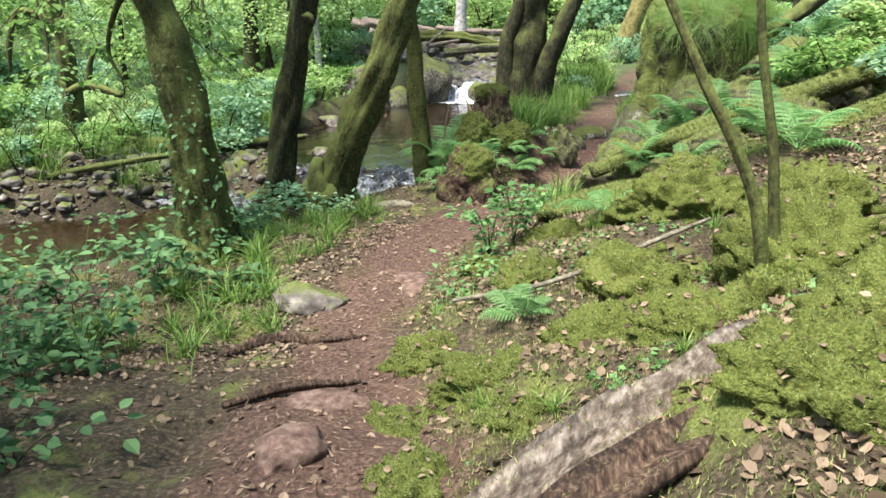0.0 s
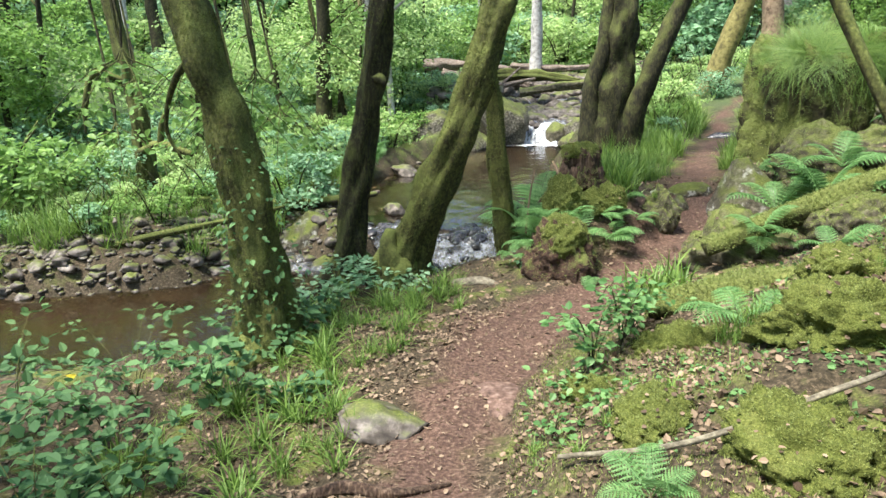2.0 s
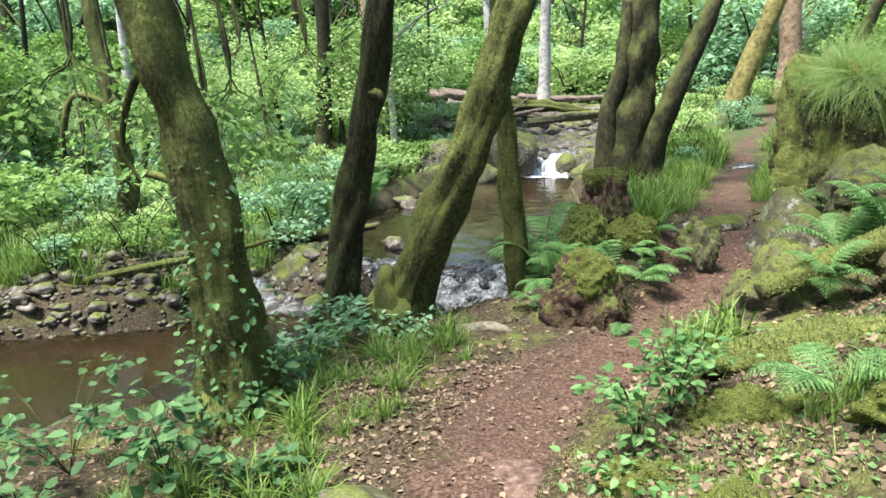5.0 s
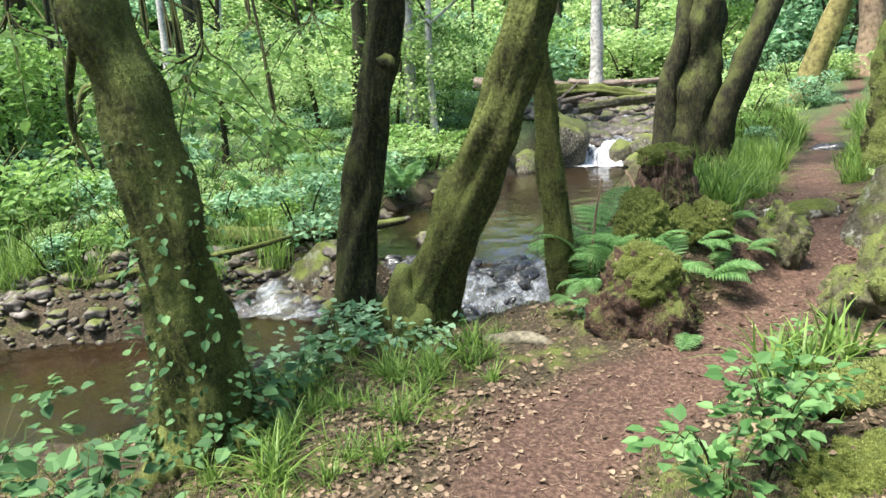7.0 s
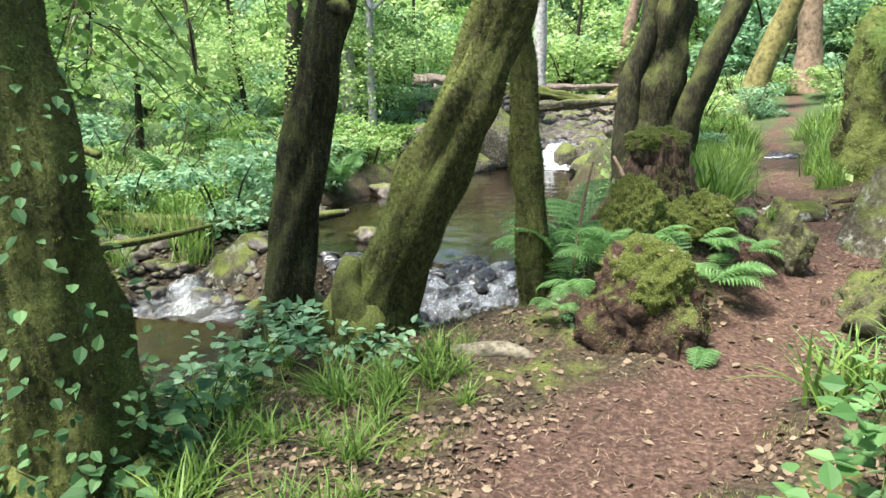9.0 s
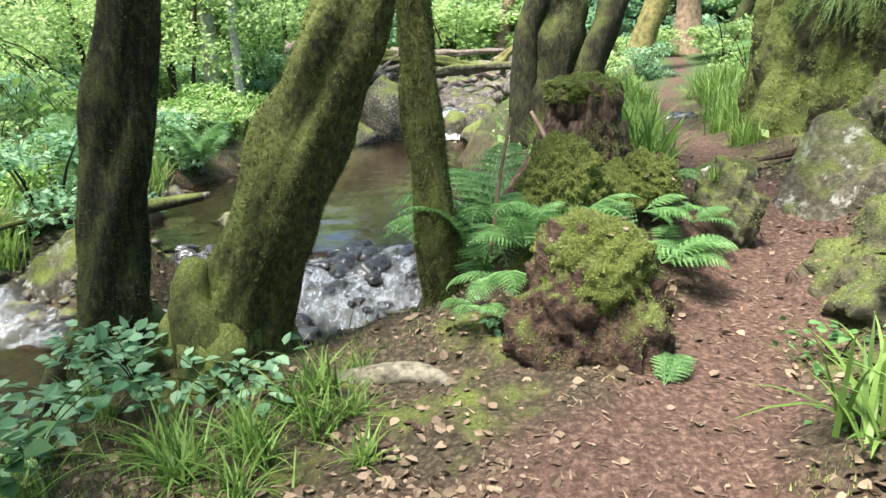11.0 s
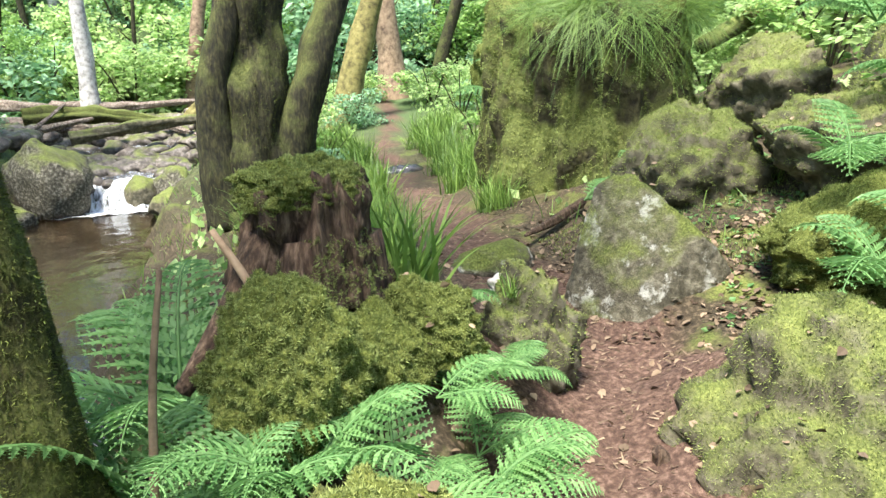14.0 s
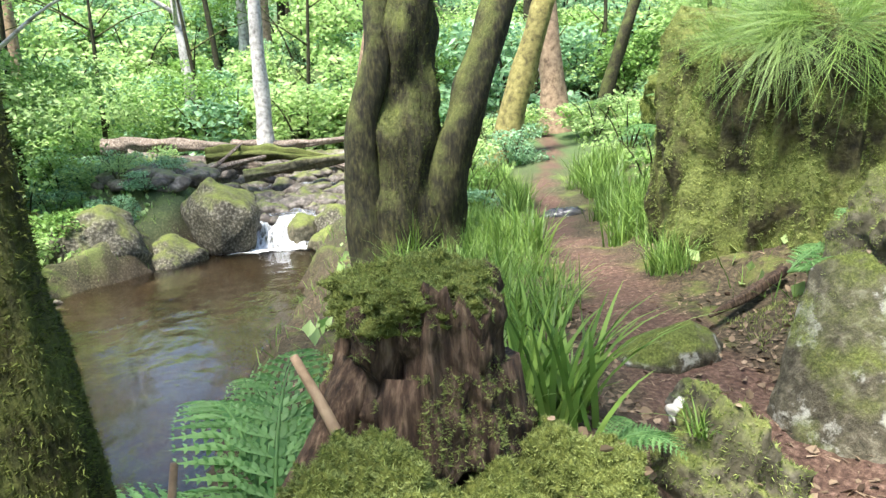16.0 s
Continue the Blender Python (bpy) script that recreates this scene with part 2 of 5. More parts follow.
def height(x, y):
    x, y = np.asarray(x, float), np.asarray(y, float)
    px, pz = np.interp(y, PATH_Y, PATH_X), np.interp(y, PATH_Y, PATH_Z)
    d = x - px
    right = np.clip(d - 0.35, 0, None)
    slope = np.interp(y, [-3, 2, 5, 7, 10, 16, 40], [0.38, 0.40, 0.42, 0.34, 0.28, 0.18, 0.2])
    h = pz + slope * np.minimum(right, 2.5) + 0.25 * np.clip(right - 2.5, 0, 60)
    left = np.clip(-d - 0.35, 0, None)
    h = h - 0.12 * np.minimum(left, 2.0)
    far_left = smooth(-2.5, -5.0, x - 0.05 * (y - 8))
    h = h * (1 - far_left) + far_left * (-0.38 + 0.05 * np.clip(-x - 5, 0, 12) + 0.32 * np.clip(-x - 13, 0, 60) + 0.03 * np.clip(y - 9, 0, 15))
    h = h + 0.30 * np.clip(y - 27, 0, 80) * (1 - smooth(2, 8, x)) + 0.16 * np.clip(y - 27, 0, 80) * smooth(2, 8, x)
    for mx, my, mh, rx, ry in MOUNDS:
        h = h + mh * np.exp(-(((x - mx) / rx) ** 2 + ((y - my) / ry) ** 2))
    off = np.clip(np.abs(d) / 0.5, 0.25, 1.5)
    h = h + 0.045 * off * waves(x, y, 1.0) + 0.02 * off * waves(x + 3, y - 2, 2.7) + 0.006 * waves(x, y, 7)
    dist, bed, wide = stream_at(x, y)
    s = smooth(wide - 0.35, wide + 0.45, dist + 0.12 * waves(x, y, 1.3))
    return bed * (1 - s) + h * s

def gz(x, y):
    return float(height(np.array([x]), np.array([y]))[0])

def mesh_of(name, verts, faces, material, smooth_faces=True):
    me = bpy.data.meshes.new(name)
    me.from_pydata([tuple(v) for v in verts] if not isinstance(verts, list) else verts, [], faces)
    if material:
        me.materials.append(material)
    if smooth_faces:
        me.polygons.foreach_set("use_smooth", [True] * len(me.polygons))
    me.update()
    return me

def grid_mesh(name, xs, ys, zfun, material):
    gx, gy = np.meshgrid(xs, ys)
    z = zfun(gx.ravel(), gy.ravel())
    v = np.column_stack([gx.ravel(), gy.ravel(), z])
    nx, ny = len(xs), len(ys)
    i = (np.arange(ny - 1)[:, None] * nx + np.arange(nx - 1)[None]).ravel()
    return mesh_of(name, v.tolist(), np.column_stack([i, i + 1, i + nx + 1, i + nx]).tolist(), material), v

def steps(inner0, inner1, fine, outer0, outer1, n):
    t = np.linspace(0, 1, n + 1)[1:] ** 2.2
    return np.concatenate([(inner0 + (outer0 - inner0) * t)[::-1], np.arange(inner0, inner1 + fine / 2, fine), inner1 + (outer1 - inner1) * t])

XS, YS = steps(-6.5, 5.5, 0.06, -400, 400, 60), steps(-2.5, 17, 0.06, -400, 600, 70)

def ground_z(x, y):
    r = np.hypot(np.clip(np.abs(x) - 40, 0, None), np.clip(np.abs(y - 20) - 50, 0, None))
    return height(np.clip(x, -60, 60), np.clip(y, -40, 75)) + 0.02 * r

me, v = grid_mesh("ground", XS, YS, ground_z, GROUND)
ground = tagged(new("ground", me), "brown forest floor with trodden earth path and mossy banks", "ground", kind="structure")
d = np.abs(path_off(v[:, 0], v[:, 1]))
widen = 0.24 - 0.15 * smooth(9, 13, v[:, 1]) + 0.3 * np.exp(-((v[:, 1] - 7.6) / 0.8) ** 2) + 0.28 * np.exp(-((v[:, 1] - 5.2) / 0.7) ** 2) + 0.3 * np.exp(-((v[:, 1] - 1.2) / 1.0) ** 2)
tro = 1 - smooth(widen - 0.08, widen + 0.2, d + 0.1 * waves(v[:, 0], v[:, 1], 3))
dist, bed, wide = stream_at(v[:, 0], v[:, 1])
far_off = np.maximum(smooth(13, 21, v[:, 1]), smooth(-6.5, -8.5, v[:, 0]))
for attr, val in (("trodden", tro), ("verdant", far_off), ("streambed", (1 - smooth(wide - 0.1, wide + 0.35, dist)) * (v[:, 1] < 25))):
    a = me.attributes.new(attr, "FLOAT", "POINT")
    a.data.foreach_set("value", val.astype(np.float32))

def water_z(x, y):
    return -0.70 + 0.27 * smooth(7.6, 9.5, y + 0.12 * (x + 1.2)) + 0.42 * smooth(18.0, 18.7, y + 0.25 * waves(x, y, 1.7)) + 0.17 * np.clip(y - 18.8, 0, 5)

def ripple(x, y):
    return water_z(x, y) + 0.004 * waves(x, y, 4)

def churn(x, y):
    return water_z(x, y) + 0.045 * waves(x, y, 2.6) + 0.022 * waves(x, y, 7) + 0.012 * waves(x + 1, y, 15)

def spill(x, y):
    return water_z(x, y) + 0.012 + 0.03 * waves(x, y, 3.0) * smooth(17.6, 18.0, y) + 0.01 * waves(x, y, 8)

def water_piece(label, xs, ys, fun, material):
    me, _ = grid_mesh("water", xs, ys, fun, material)
    return tagged(new("water", me), label, "water", kind="structure")

water_piece("clear brown shallow pool of a woodland stream", np.linspace(-7, 0.6, 70), np.linspace(9.55, 17.95, 90), ripple, WATER)
water_piece("clear shallow stream running over brown stones", np.linspace(-14, -2.4, 80), np.linspace(2.5, 7.9, 60), ripple, WATER)
water_piece("slack brown water beside the mossy bank", np.linspace(-2.4, 0.6, 30), np.linspace(2.5, 7.0, 40), ripple, WATER)
water_piece("foaming rapids tumbling between dark stones", np.linspace(-2.4, 0.6, 90), np.linspace(7.0, 9.55, 80), churn, RAPIDS)
water_piece("broken white water beside boulders", np.linspace(-7, -2.4, 90), np.linspace(7.9, 9.55, 60), churn, RAPIDS)
water_piece("small white waterfall dropping into the pool", np.linspace(-1.9, 0.3, 60), np.linspace(17.55, 18.8, 50), spill, FALLS)
water_piece("shallow stream coming down through stones", np.linspace(-2.6, 0.9, 50), np.linspace(18.8, 25.5, 60), churn, RAPIDS)

# ---- building blocks ----
rng = np.random.default_rng(7)

def part(name, me, parent, label=""):
    ob = new(name, me)
    ob.parent = parent
    return tagged(ob, label) if label else ob

def thing(name, x, y, z, label, category, group="", kind=""):
    ob = new(name)
    ob.empty_display_size = 0.1
    ob.matrix_world = pose(x, y, z)
    return tagged(ob, label, category, group, kind)

def tube(points, radii, seg=16, rough=0.08, grain=6.0, seed=0.0, ridges=0, cap=True):
    """A limb along points, its rings uneven."""
    p = np.array(points, float)
    r = np.array(radii, float)
    n = max(6, int(sum(np.linalg.norm(np.diff(p, axis=0), axis=1)) / 0.07)) if seg > 10 else max(6, len(p) * 3)
    n = min(n, 90)
    t = np.linspace(0, len(p) - 1, n)
    i = np.clip(t.astype(int), 0, len(p) - 2)
    f = (t - i)[:, None]
    pm = np.vstack([2 * p[0] - p[1], p, 2 * p[-1] - p[-2]])
    a, b, c, e = pm[i], pm[i + 1], pm[i + 2], pm[i + 3]
    cen = 0.5 * (2 * b + (c - a) * f + (2 * a - 5 * b + 4 * c - e) * f ** 2 + (3 * b - a - 3 * c + e) * f ** 3)
    rad = np.interp(t, np.arange(len(r)), r)
    tan = np.gradient(cen, axis=0)
    tan /= np.linalg.norm(tan, axis=1)[:, None]
    ref = np.array([0.3, 1, 0.1]) if abs(tan[0][1]) < 0.8 else np.array([1, 0.1, 0.2])
    u = np.cross(tan, ref)
    u /= np.linalg.norm(u, axis=1)[:, None]
    w = np.cross(tan, u)
    ang = np.linspace(0, 2 * np.pi, seg, endpoint=False)
    verts = []
    for k in range(n):
        for q in ang:
            dirv = u[k] * math.cos(q) + w[k] * math.sin(q)
            s = noise.noise(Vector(dirv * 1.3) + Vector((cen[k][0] * grain * 0.4 + seed, cen[k][1] * grain * 0.4, cen[k][2] * grain * 0.4)))
            s2 = noise.noise(Vector((math.cos(q) * 3 + seed, math.sin(q) * 3, cen[k][2] * grain * 0.5)))
            rr = rad[k] * (1 + rough * s * 1.6 + rough * s2 * (1 + ridges))
            verts.append(tuple(cen[k] + dirv * rr))
    faces = [(k * seg + j, k * seg + (j + 1) % seg, (k + 1) * seg + (j + 1) % seg, (k + 1) * seg + j) for k in range(n - 1) for j in range(seg)]
    if cap:
        verts += [tuple(cen[0]), tuple(cen[-1] + tan[-1] * rad[-1] * 0.3)]
        faces += [((j + 1) % seg, j, n * seg) for j in range(seg)]
        faces += [((n - 1) * seg + j, (n - 1) * seg + (j + 1) % seg, n * seg + 1) for j in range(seg)]
    return verts, faces

def joined(pieces):
    vs, fs = [], []
    for v, f in pieces:
        o = len(vs)
        vs += v
        fs += [tuple(i + o for i in q) for q in f]
    return vs, fs

def local(me_data, x, y, z):
    v, f = me_data
    return [(a - x, b - y, c - z) for a, b, c in v], f

def boulder_mesh(name, sx, sy, sz, seed, material, rough=0.35, detail=4, cuts=6, faces=(), lump=0.0):
    bm = bmesh.new()
    bmesh.ops.create_icosphere(bm, subdivisions=detail, radius=1)
    r = random.Random(seed)
    planes = [(Vector((r.uniform(-1, 1), r.uniform(-1, 1), r.uniform(-0.4, 1))).normalized(), r.uniform(0.62, 0.92)) for _ in range(cuts)] + [(Vector(q[:3]).normalized(), q[3]) for q in faces]
    for vert in bm.verts:
        c = vert.co.copy()
        for nrm, dd in planes:
            over = c.dot(nrm) - dd
            if over > 0:
                c -= nrm * over * 0.85
        k = 1 + rough * (0.5 * noise.noise(c * 1.4 + Vector((seed, 0, 0))) + 0.28 * noise.noise(c * 3.7 + Vector((0, seed, 0))) + 0.14 * noise.noise(c * 9 + Vector((0, 0, seed))))
        if lump:
            k += lump * (abs(noise.noise(c * 5.5 + Vector((seed, 3, 0)))) * 1.6 + 0.7 * noise.noise(c * 13 + Vector((2, seed, 0))))
        c = c * k
        vert.co = (c.x * sx, c.y * sy, max(c.z, -0.6) * sz)
    me = bpy.data.meshes.new(name)
    bm.to_mesh(me)
    bm.free()
    me.materials.append(material)
    me.polygons.foreach_set("use_smooth", [True] * len(me.polygons))
    return me

LEAF6 = (np.array([(0, 0, 0), (0.30, 0.28, 0.07), (0.27, 0.62, 0.04), (0, 1, -0.10), (-0.27, 0.62, 0.04), (-0.30, 0.28, 0.07)]), [(0, 1, 2, 3), (0, 3, 4, 5)])
LEAF4 = (np.array([(0, 0, 0), (0.30, 0.45, 0.06), (0, 1, -0.06), (-0.30, 0.45, 0.06)]), [(0, 1, 2), (0, 2, 3)])
BLADE = (np.array([(-0.5, 0, 0), (0.5, 0, 0), (0.42, 0.45, 0), (-0.42, 0.45, 0), (0.25, 0.8, -0.08), (-0.25, 0.8, -0.08), (0, 1, -0.22)]), [(0, 1, 2, 3), (3, 2, 4, 5), (5, 4, 6)])
HAIR = (np.array([(-0.13, 0, 0), (0.13, 0, 0), (0, 1, 0.15)]), [(0, 1, 2)])

def scatter(shape, pos, fwd, size, width=1.0, nrm=None):
    """Copies of a small leaf shape: fwd is the way its length points."""
    tv, tf = shape
    pos, fwd = np.asarray(pos, float), np.asarray(fwd, float)
    n = len(pos)
    fwd = fwd / (np.linalg.norm(fwd, axis=1)[:, None] + 1e-9)
    if nrm is None:
        nrm = np.array([0, 0, 1.0]) + rng.normal(0, 0.45, (n, 3))
    x = np.cross(fwd, nrm)
    x /= np.linalg.norm(x, axis=1)[:, None] + 1e-9
    z = np.cross(x, fwd)
    size = np.broadcast_to(np.asarray(size, float), (n,))[:, None, None]
    width = np.broadcast_to(np.asarray(width, float), (n,))[:, None, None]
    v = pos[:, None] + size * (tv[None, :, 0:1] * width * x[:, None] + tv[None, :, 1:2] * fwd[:, None] + tv[None, :, 2:3] * z[:, None])
    k = len(tv)
    faces = [tuple(i * k + j for j in q) for i in range(n) for q in tf]
    return [tuple(q) for q in v.reshape(-1, 3).tolist()], faces

def unit(n, up=0.0):
    q = rng.normal(0, 1, (n, 3)) + np.array([0, 0, up])
    return q / np.linalg.norm(q, axis=1)[:, None]

def clump(n, rx, ry, rz, leaf, shape=LEAF4, lobes=7, droop=-0.3):
    """An uneven crown: leaves in several lobes with gaps between."""
    cen = unit(lobes) * rng.uniform(0.35, 0.8, (lobes, 1)) * np.array([rx, ry, rz])
    who = rng.integers(0, lobes, n)
    q = unit(n) * (rng.uniform(0.2, 1, (n, 1)) ** 0.5) * np.array([rx, ry, rz]) * rng.uniform(0.3, 0.55, (lobes, 1))[who]
    q[:, 2] *= 0.6
    f = unit(n) * np.array([1, 1, 0.4]) + np.array([0, 0, droop])
    return scatter(shape, cen[who] + q, f, rng.uniform(0.6, 1.3, n) * leaf)

def fuzz_on(me, n, length, zmin=0.1, seed=1, top=99.0):
    """Fine moss strands standing on the upward faces of a mesh."""
    r = np.random.default_rng(seed)
    co = np.array([v.co[:] for v in me.vertices])
    fs = [p for p in me.polygons if p.normal.z > zmin + 0.5 * noise.noise(p.center * 4.0) and p.center.z < top]
    if not fs:
        return [], []
    area = np.array([p.area for p in fs])
    pick = r.choice(len(fs), n, p=area / area.sum())
    w = r.dirichlet((1, 1, 1), n)
    tri = np.array([fs[i].vertices[:3] for i in pick])
    nr = np.array([fs[i].normal[:] for i in pick])
    pos = (co[tri] * w[:, :, None]).sum(1)
    return scatter(HAIR, pos - nr * 0.004, nr + r.normal(0, 0.6, (n, 3)), r.uniform(0.5, 1.4, n) * length, nrm=r.normal(0, 1, (n, 3)))

def rock(name, x, y, z, size, seed, material, label, category="rock", turn=0, rough=0.35, detail=4, cuts=6, moss=0, strand=0.02, group="", zmin=0.15, faces=(), leaves=0, lump=0.0):
    t = thing(name, x, y, z, label, category, group)
    t.matrix_world = pose(x, y, z, 0, 0, turn)
    body = part("stone", boulder_mesh("stone", *size, seed, material, rough, detail, cuts, faces, lump), t)
    if moss:
        v, f = fuzz_on(body.data, moss, strand, zmin, seed)
        if v:
            part("moss", mesh_of("moss", v, f, MOSS_FUZZ, False), t, "yellow-green feathery moss")
    if leaves:
        q = np.random.default_rng(seed)
        top = [p for p in body.data.polygons if p.normal.z > 0.6]
        pick = [top[i] for i in q.integers(0, len(top), leaves)]
        pos = np.array([p.center[:] for p in pick]) + np.array([0, 0, 0.014])
        lv = scatter(LEAF6, pos, q.normal(0, 1, (leaves, 3)) * np.array([1, 1, 0.25]), q.uniform(0.018, 0.045, leaves), 1.1, np.array([p.normal[:] for p in pick]) + q.normal(0, 0.3, (leaves, 3)))
        part("dry_leaves", mesh_of("dry_leaves", *lv, LITTER, False), t, "dry fallen leaves")
    return t

def frond(length, pairs=16):
    """One fern frond: a bent rib with toothed leaflets."""
    vs, fs = [], []
    t = np.linspace(0, 1, pairs + 1)
    rib = np.column_stack([np.zeros(pairs + 1), length * np.sin(t * 1.25) / 1.05, length * (0.55 * t - 0.62 * t ** 2.2)])
    pieces = [tube(rib.tolist(), np.linspace(0.006, 0.0015, pairs + 1) * length * 2, seg=4, rough=0, cap=False)]
    P, Fw, S, N, L, LF, LS = [], [], [], [], [], [], []
    for i in range(2, pairs + 1):
        reach = length * 0.30 * math.sin(min(1, (1 - t[i]) * 1.25 + 0.05) * 1.57) * min(1, 0.45 + t[i] * 1.8)
        tan = rib[i] - rib[i - 1]
        tan /= np.linalg.norm(tan)
        for side in (-1, 1):
            out = np.array([side, 0, -0.12]) + tan * 0.45
            out /= np.linalg.norm(out)
            m = max(3, int(reach / (0.022 * (length / 0.6))))
            for j in range(m):
                q = rib[i] + out * reach * (j + 0.3) / m
                q[2] -= 0.12 * reach * ((j + 0.5) / m) ** 2
                for s2 in (-1, 1):
                    P.append(q), Fw.append(out * 0.55 + s2 * tan), S.append((0.006 + 0.15 * reach * (1 - 0.8 * j / m)) * length / 0.6), N.append((0, 0, 1))
            L.append(rib[i]), LF.append(out - np.array([0, 0, 0.1])), LS.append(reach)
    pieces.append(scatter(LEAF4, P, Fw, S, 1.0, np.array(N, float) + np.random.default_rng(3).normal(0, 0.12, (len(N), 3))))
    pieces.append(scatter(LEAF4, L, LF, LS, 0.24, np.tile((0, 0, 1.0), (len(L), 1))))
    return joined(pieces)

FROND = mesh_of("frond", *frond(0.6), FERN)

def fern(x, y, z, size, seed, count=6, aim=None, spread=1.0, label="green fern with arching feathery fronds", lift=15, category="fern"):
    t = thing("fern", x, y, z, label, category, "ferns")
    r = random.Random(seed)
    for i in range(count):
        a = (aim + r.uniform(-75, 75) * spread) if aim is not None else 360 * i / count + r.uniform(-20, 20)
        f = new("frond", FROND)
        f.parent = t
        f.matrix_basis = pose(0, 0, 0, r.uniform(lift - 20, lift + 22), r.uniform(-15, 15), a) @ Matrix.Scale(size / 0.6 * r.uniform(0.7, 1.15), 4)
    return t

def tuft(n, length, width, lean=0.7, seed=0):
    r = np.random.default_rng(seed)
    a = r.uniform(0, 2 * np.pi, n)
    l = r.uniform(0.1, lean, n)
    vs, fs = [], []
    k = 5
    for i in range(n):
        L = length * r.uniform(0.5, 1.15)
        o = np.array([r.normal(0, 0.04), r.normal(0, 0.04), 0]) * (length / 0.3)
        side = np.array([-math.sin(a[i]), math.cos(a[i]), 0])
        for j in range(k + 1):
            u = j / k
            reach = L * (l[i] * u + 0.55 * l[i] * u * u)
            h = L * (u * (1.05 - 0.3 * l[i]) - 0.5 * l[i] * u ** 2.6)
            c = o + np.array([math.cos(a[i]), math.sin(a[i]), 0]) * reach + np.array([0, 0, h])
            w = width * 0.5 * (1 - u ** 2.5) + 0.0004
            vs += [tuple(c - side * w), tuple(c + side * w)]
        b = i * 2 * (k + 1)
        fs += [(b + 2 * j, b + 2 * j + 1, b + 2 * j + 3, b + 2 * j + 2) for j in range(k)]
    return mesh_of("grass_tuft", vs, fs, GRASS)

TUFTS = [tuft(46, 0.34, 0.011, 0.8, 1), tuft(34, 0.26, 0.013, 0.9, 2), tuft(60, 0.5, 0.009, 0.6, 3), tuft(44, 0.55, 0.022, 0.5, 4), tuft(150, 0.5, 0.004, 1.15, 5)]

def grass(x, y, kind, size, turn=0, z=None, label="tuft of bright green woodland grass"):
    t = tagged(new("grass_tuft", TUFTS[kind]), label, "grass", "grass tufts")
    t.matrix_world = pose(x, y, gz(x, y) - 0.01 if z is None else z, 0, 0, turn) @ Matrix.Scale(size, 4)
    return t

def spray(points, n, leaf, material, seed, spread=0.1, shape=LEAF6, stem=0.004, stem_mat=None):
    """A leafy stem: pairs of leaves along a bent twig."""
    r = np.random.default_rng(seed)
    p = np.array(points, float)
    t = np.sort(r.uniform(0.15, 1, n)) * (len(p) - 1)
    i = np.clip(t.astype(int), 0, len(p) - 2)
    c = p[i] + (p[i + 1] - p[i]) * (t - i)[:, None]
    f = unit(n) * np.array([1, 1, 0.35]) + (p[-1] - p[0]) * 0.4 + np.array([0, 0, -0.1])
    f /= np.linalg.norm(f, axis=1)[:, None]
    v1 = scatter(shape, c + f * spread * r.uniform(0.2, 1, (n, 1)), f, r.uniform(0.7, 1.25, n) * leaf, 1.15, np.array([0, 0, 1.0]) + r.normal(0, 0.3, (n, 3)))
    return v1, tube(points, np.linspace(stem, stem * 0.35, len(points)), seg=5, rough=0, cap=False)

def leafy_plant(name, x, y, z, stems, reach, tall, leaf, n, material, seed, label, category, aim=None, fan=180, group="", spread=0.1):
    t = thing(name, x, y, z, label, category, group)
    r = random.Random(seed)
    lv, st = [], []
    for s in range(stems):
        a = radians((aim if aim is not None else 0) + r.uniform(-fan, fan))
        R, H = reach * r.uniform(0.4, 1.1), tall * r.uniform(0.5, 1.1)
        pts = [(0, 0, 0), (math.cos(a) * R * 0.3, math.sin(a) * R * 0.3, H * 0.65), (math.cos(a) * R * 0.7, math.sin(a) * R * 0.7, H), (math.cos(a) * R, math.sin(a) * R, H * 0.85)]
        l, q = spray(pts, n, leaf, material, seed * 31 + s, spread)
        lv.append(l)
        part("stem", mesh_of("stem", *q, BARK_DARK), t)
    part("foliage", mesh_of("foliage", *joined(lv), material, False), t)
    return t

# ---- the trees beside the stream ----
def tree(name_label, trunk_pts, radii, material, limbs, seed, crown=None, roots=0, seg=26, fur=0, category="tree", ridges=0.7, rough=0.19):
    x, y, z = trunk_pts[0]
    t = thing("tree", x, y, z, name_label, category)
    body = part("trunk", mesh_of("trunk", *local(tube(trunk_pts, radii, seg, rough, 5, seed, ridges), x, y, z), material), t)
    if fur:
        part("moss", mesh_of("moss", *fuzz_on(body.data, fur, 0.017, -0.3, int(seed), 3.2), TRUNK_FUZZ, False), t, "dark green trunk moss")
    for pts, rr in limbs:
        part("limb", mesh_of("limb", *local(tube(pts, rr, 12, 0.12, 6, seed + 3, 0.4), x, y, z), material), t)
    r = random.Random(seed)
    for i in range(roots):
        a = 2 * math.pi * i / roots + r.uniform(-0.4, 0.4)
        R = radii[0] * r.uniform(2.0, 3.2)
        ex, ey = x + math.cos(a) * R, y + math.sin(a) * R
        pts = [(x + math.cos(a) * radii[0] * 0.3, y + math.sin(a) * radii[0] * 0.3, z + radii[0] * 1.3), (x + math.cos(a) * R * 0.55, y + math.sin(a) * R * 0.55, z + radii[0] * 0.15), (ex, ey, gz(ex, ey) - 0.06)]
        part("root", mesh_of("root", *local(tube(pts, [radii[0] * 0.6, radii[0] * 0.36, radii[0] * 0.15], 10, 0.12, 6, seed + i), x, y, z), material), t)
    for (cx, cy, cz), size, n, leaf, m in crown or []:
        v, f = clump(n, *size, leaf)
        part("crown", mesh_of("crown", [(a + cx - x, b + cy - y, c + cz - z) for a, b, c in v], f, m, False), t)
    return t

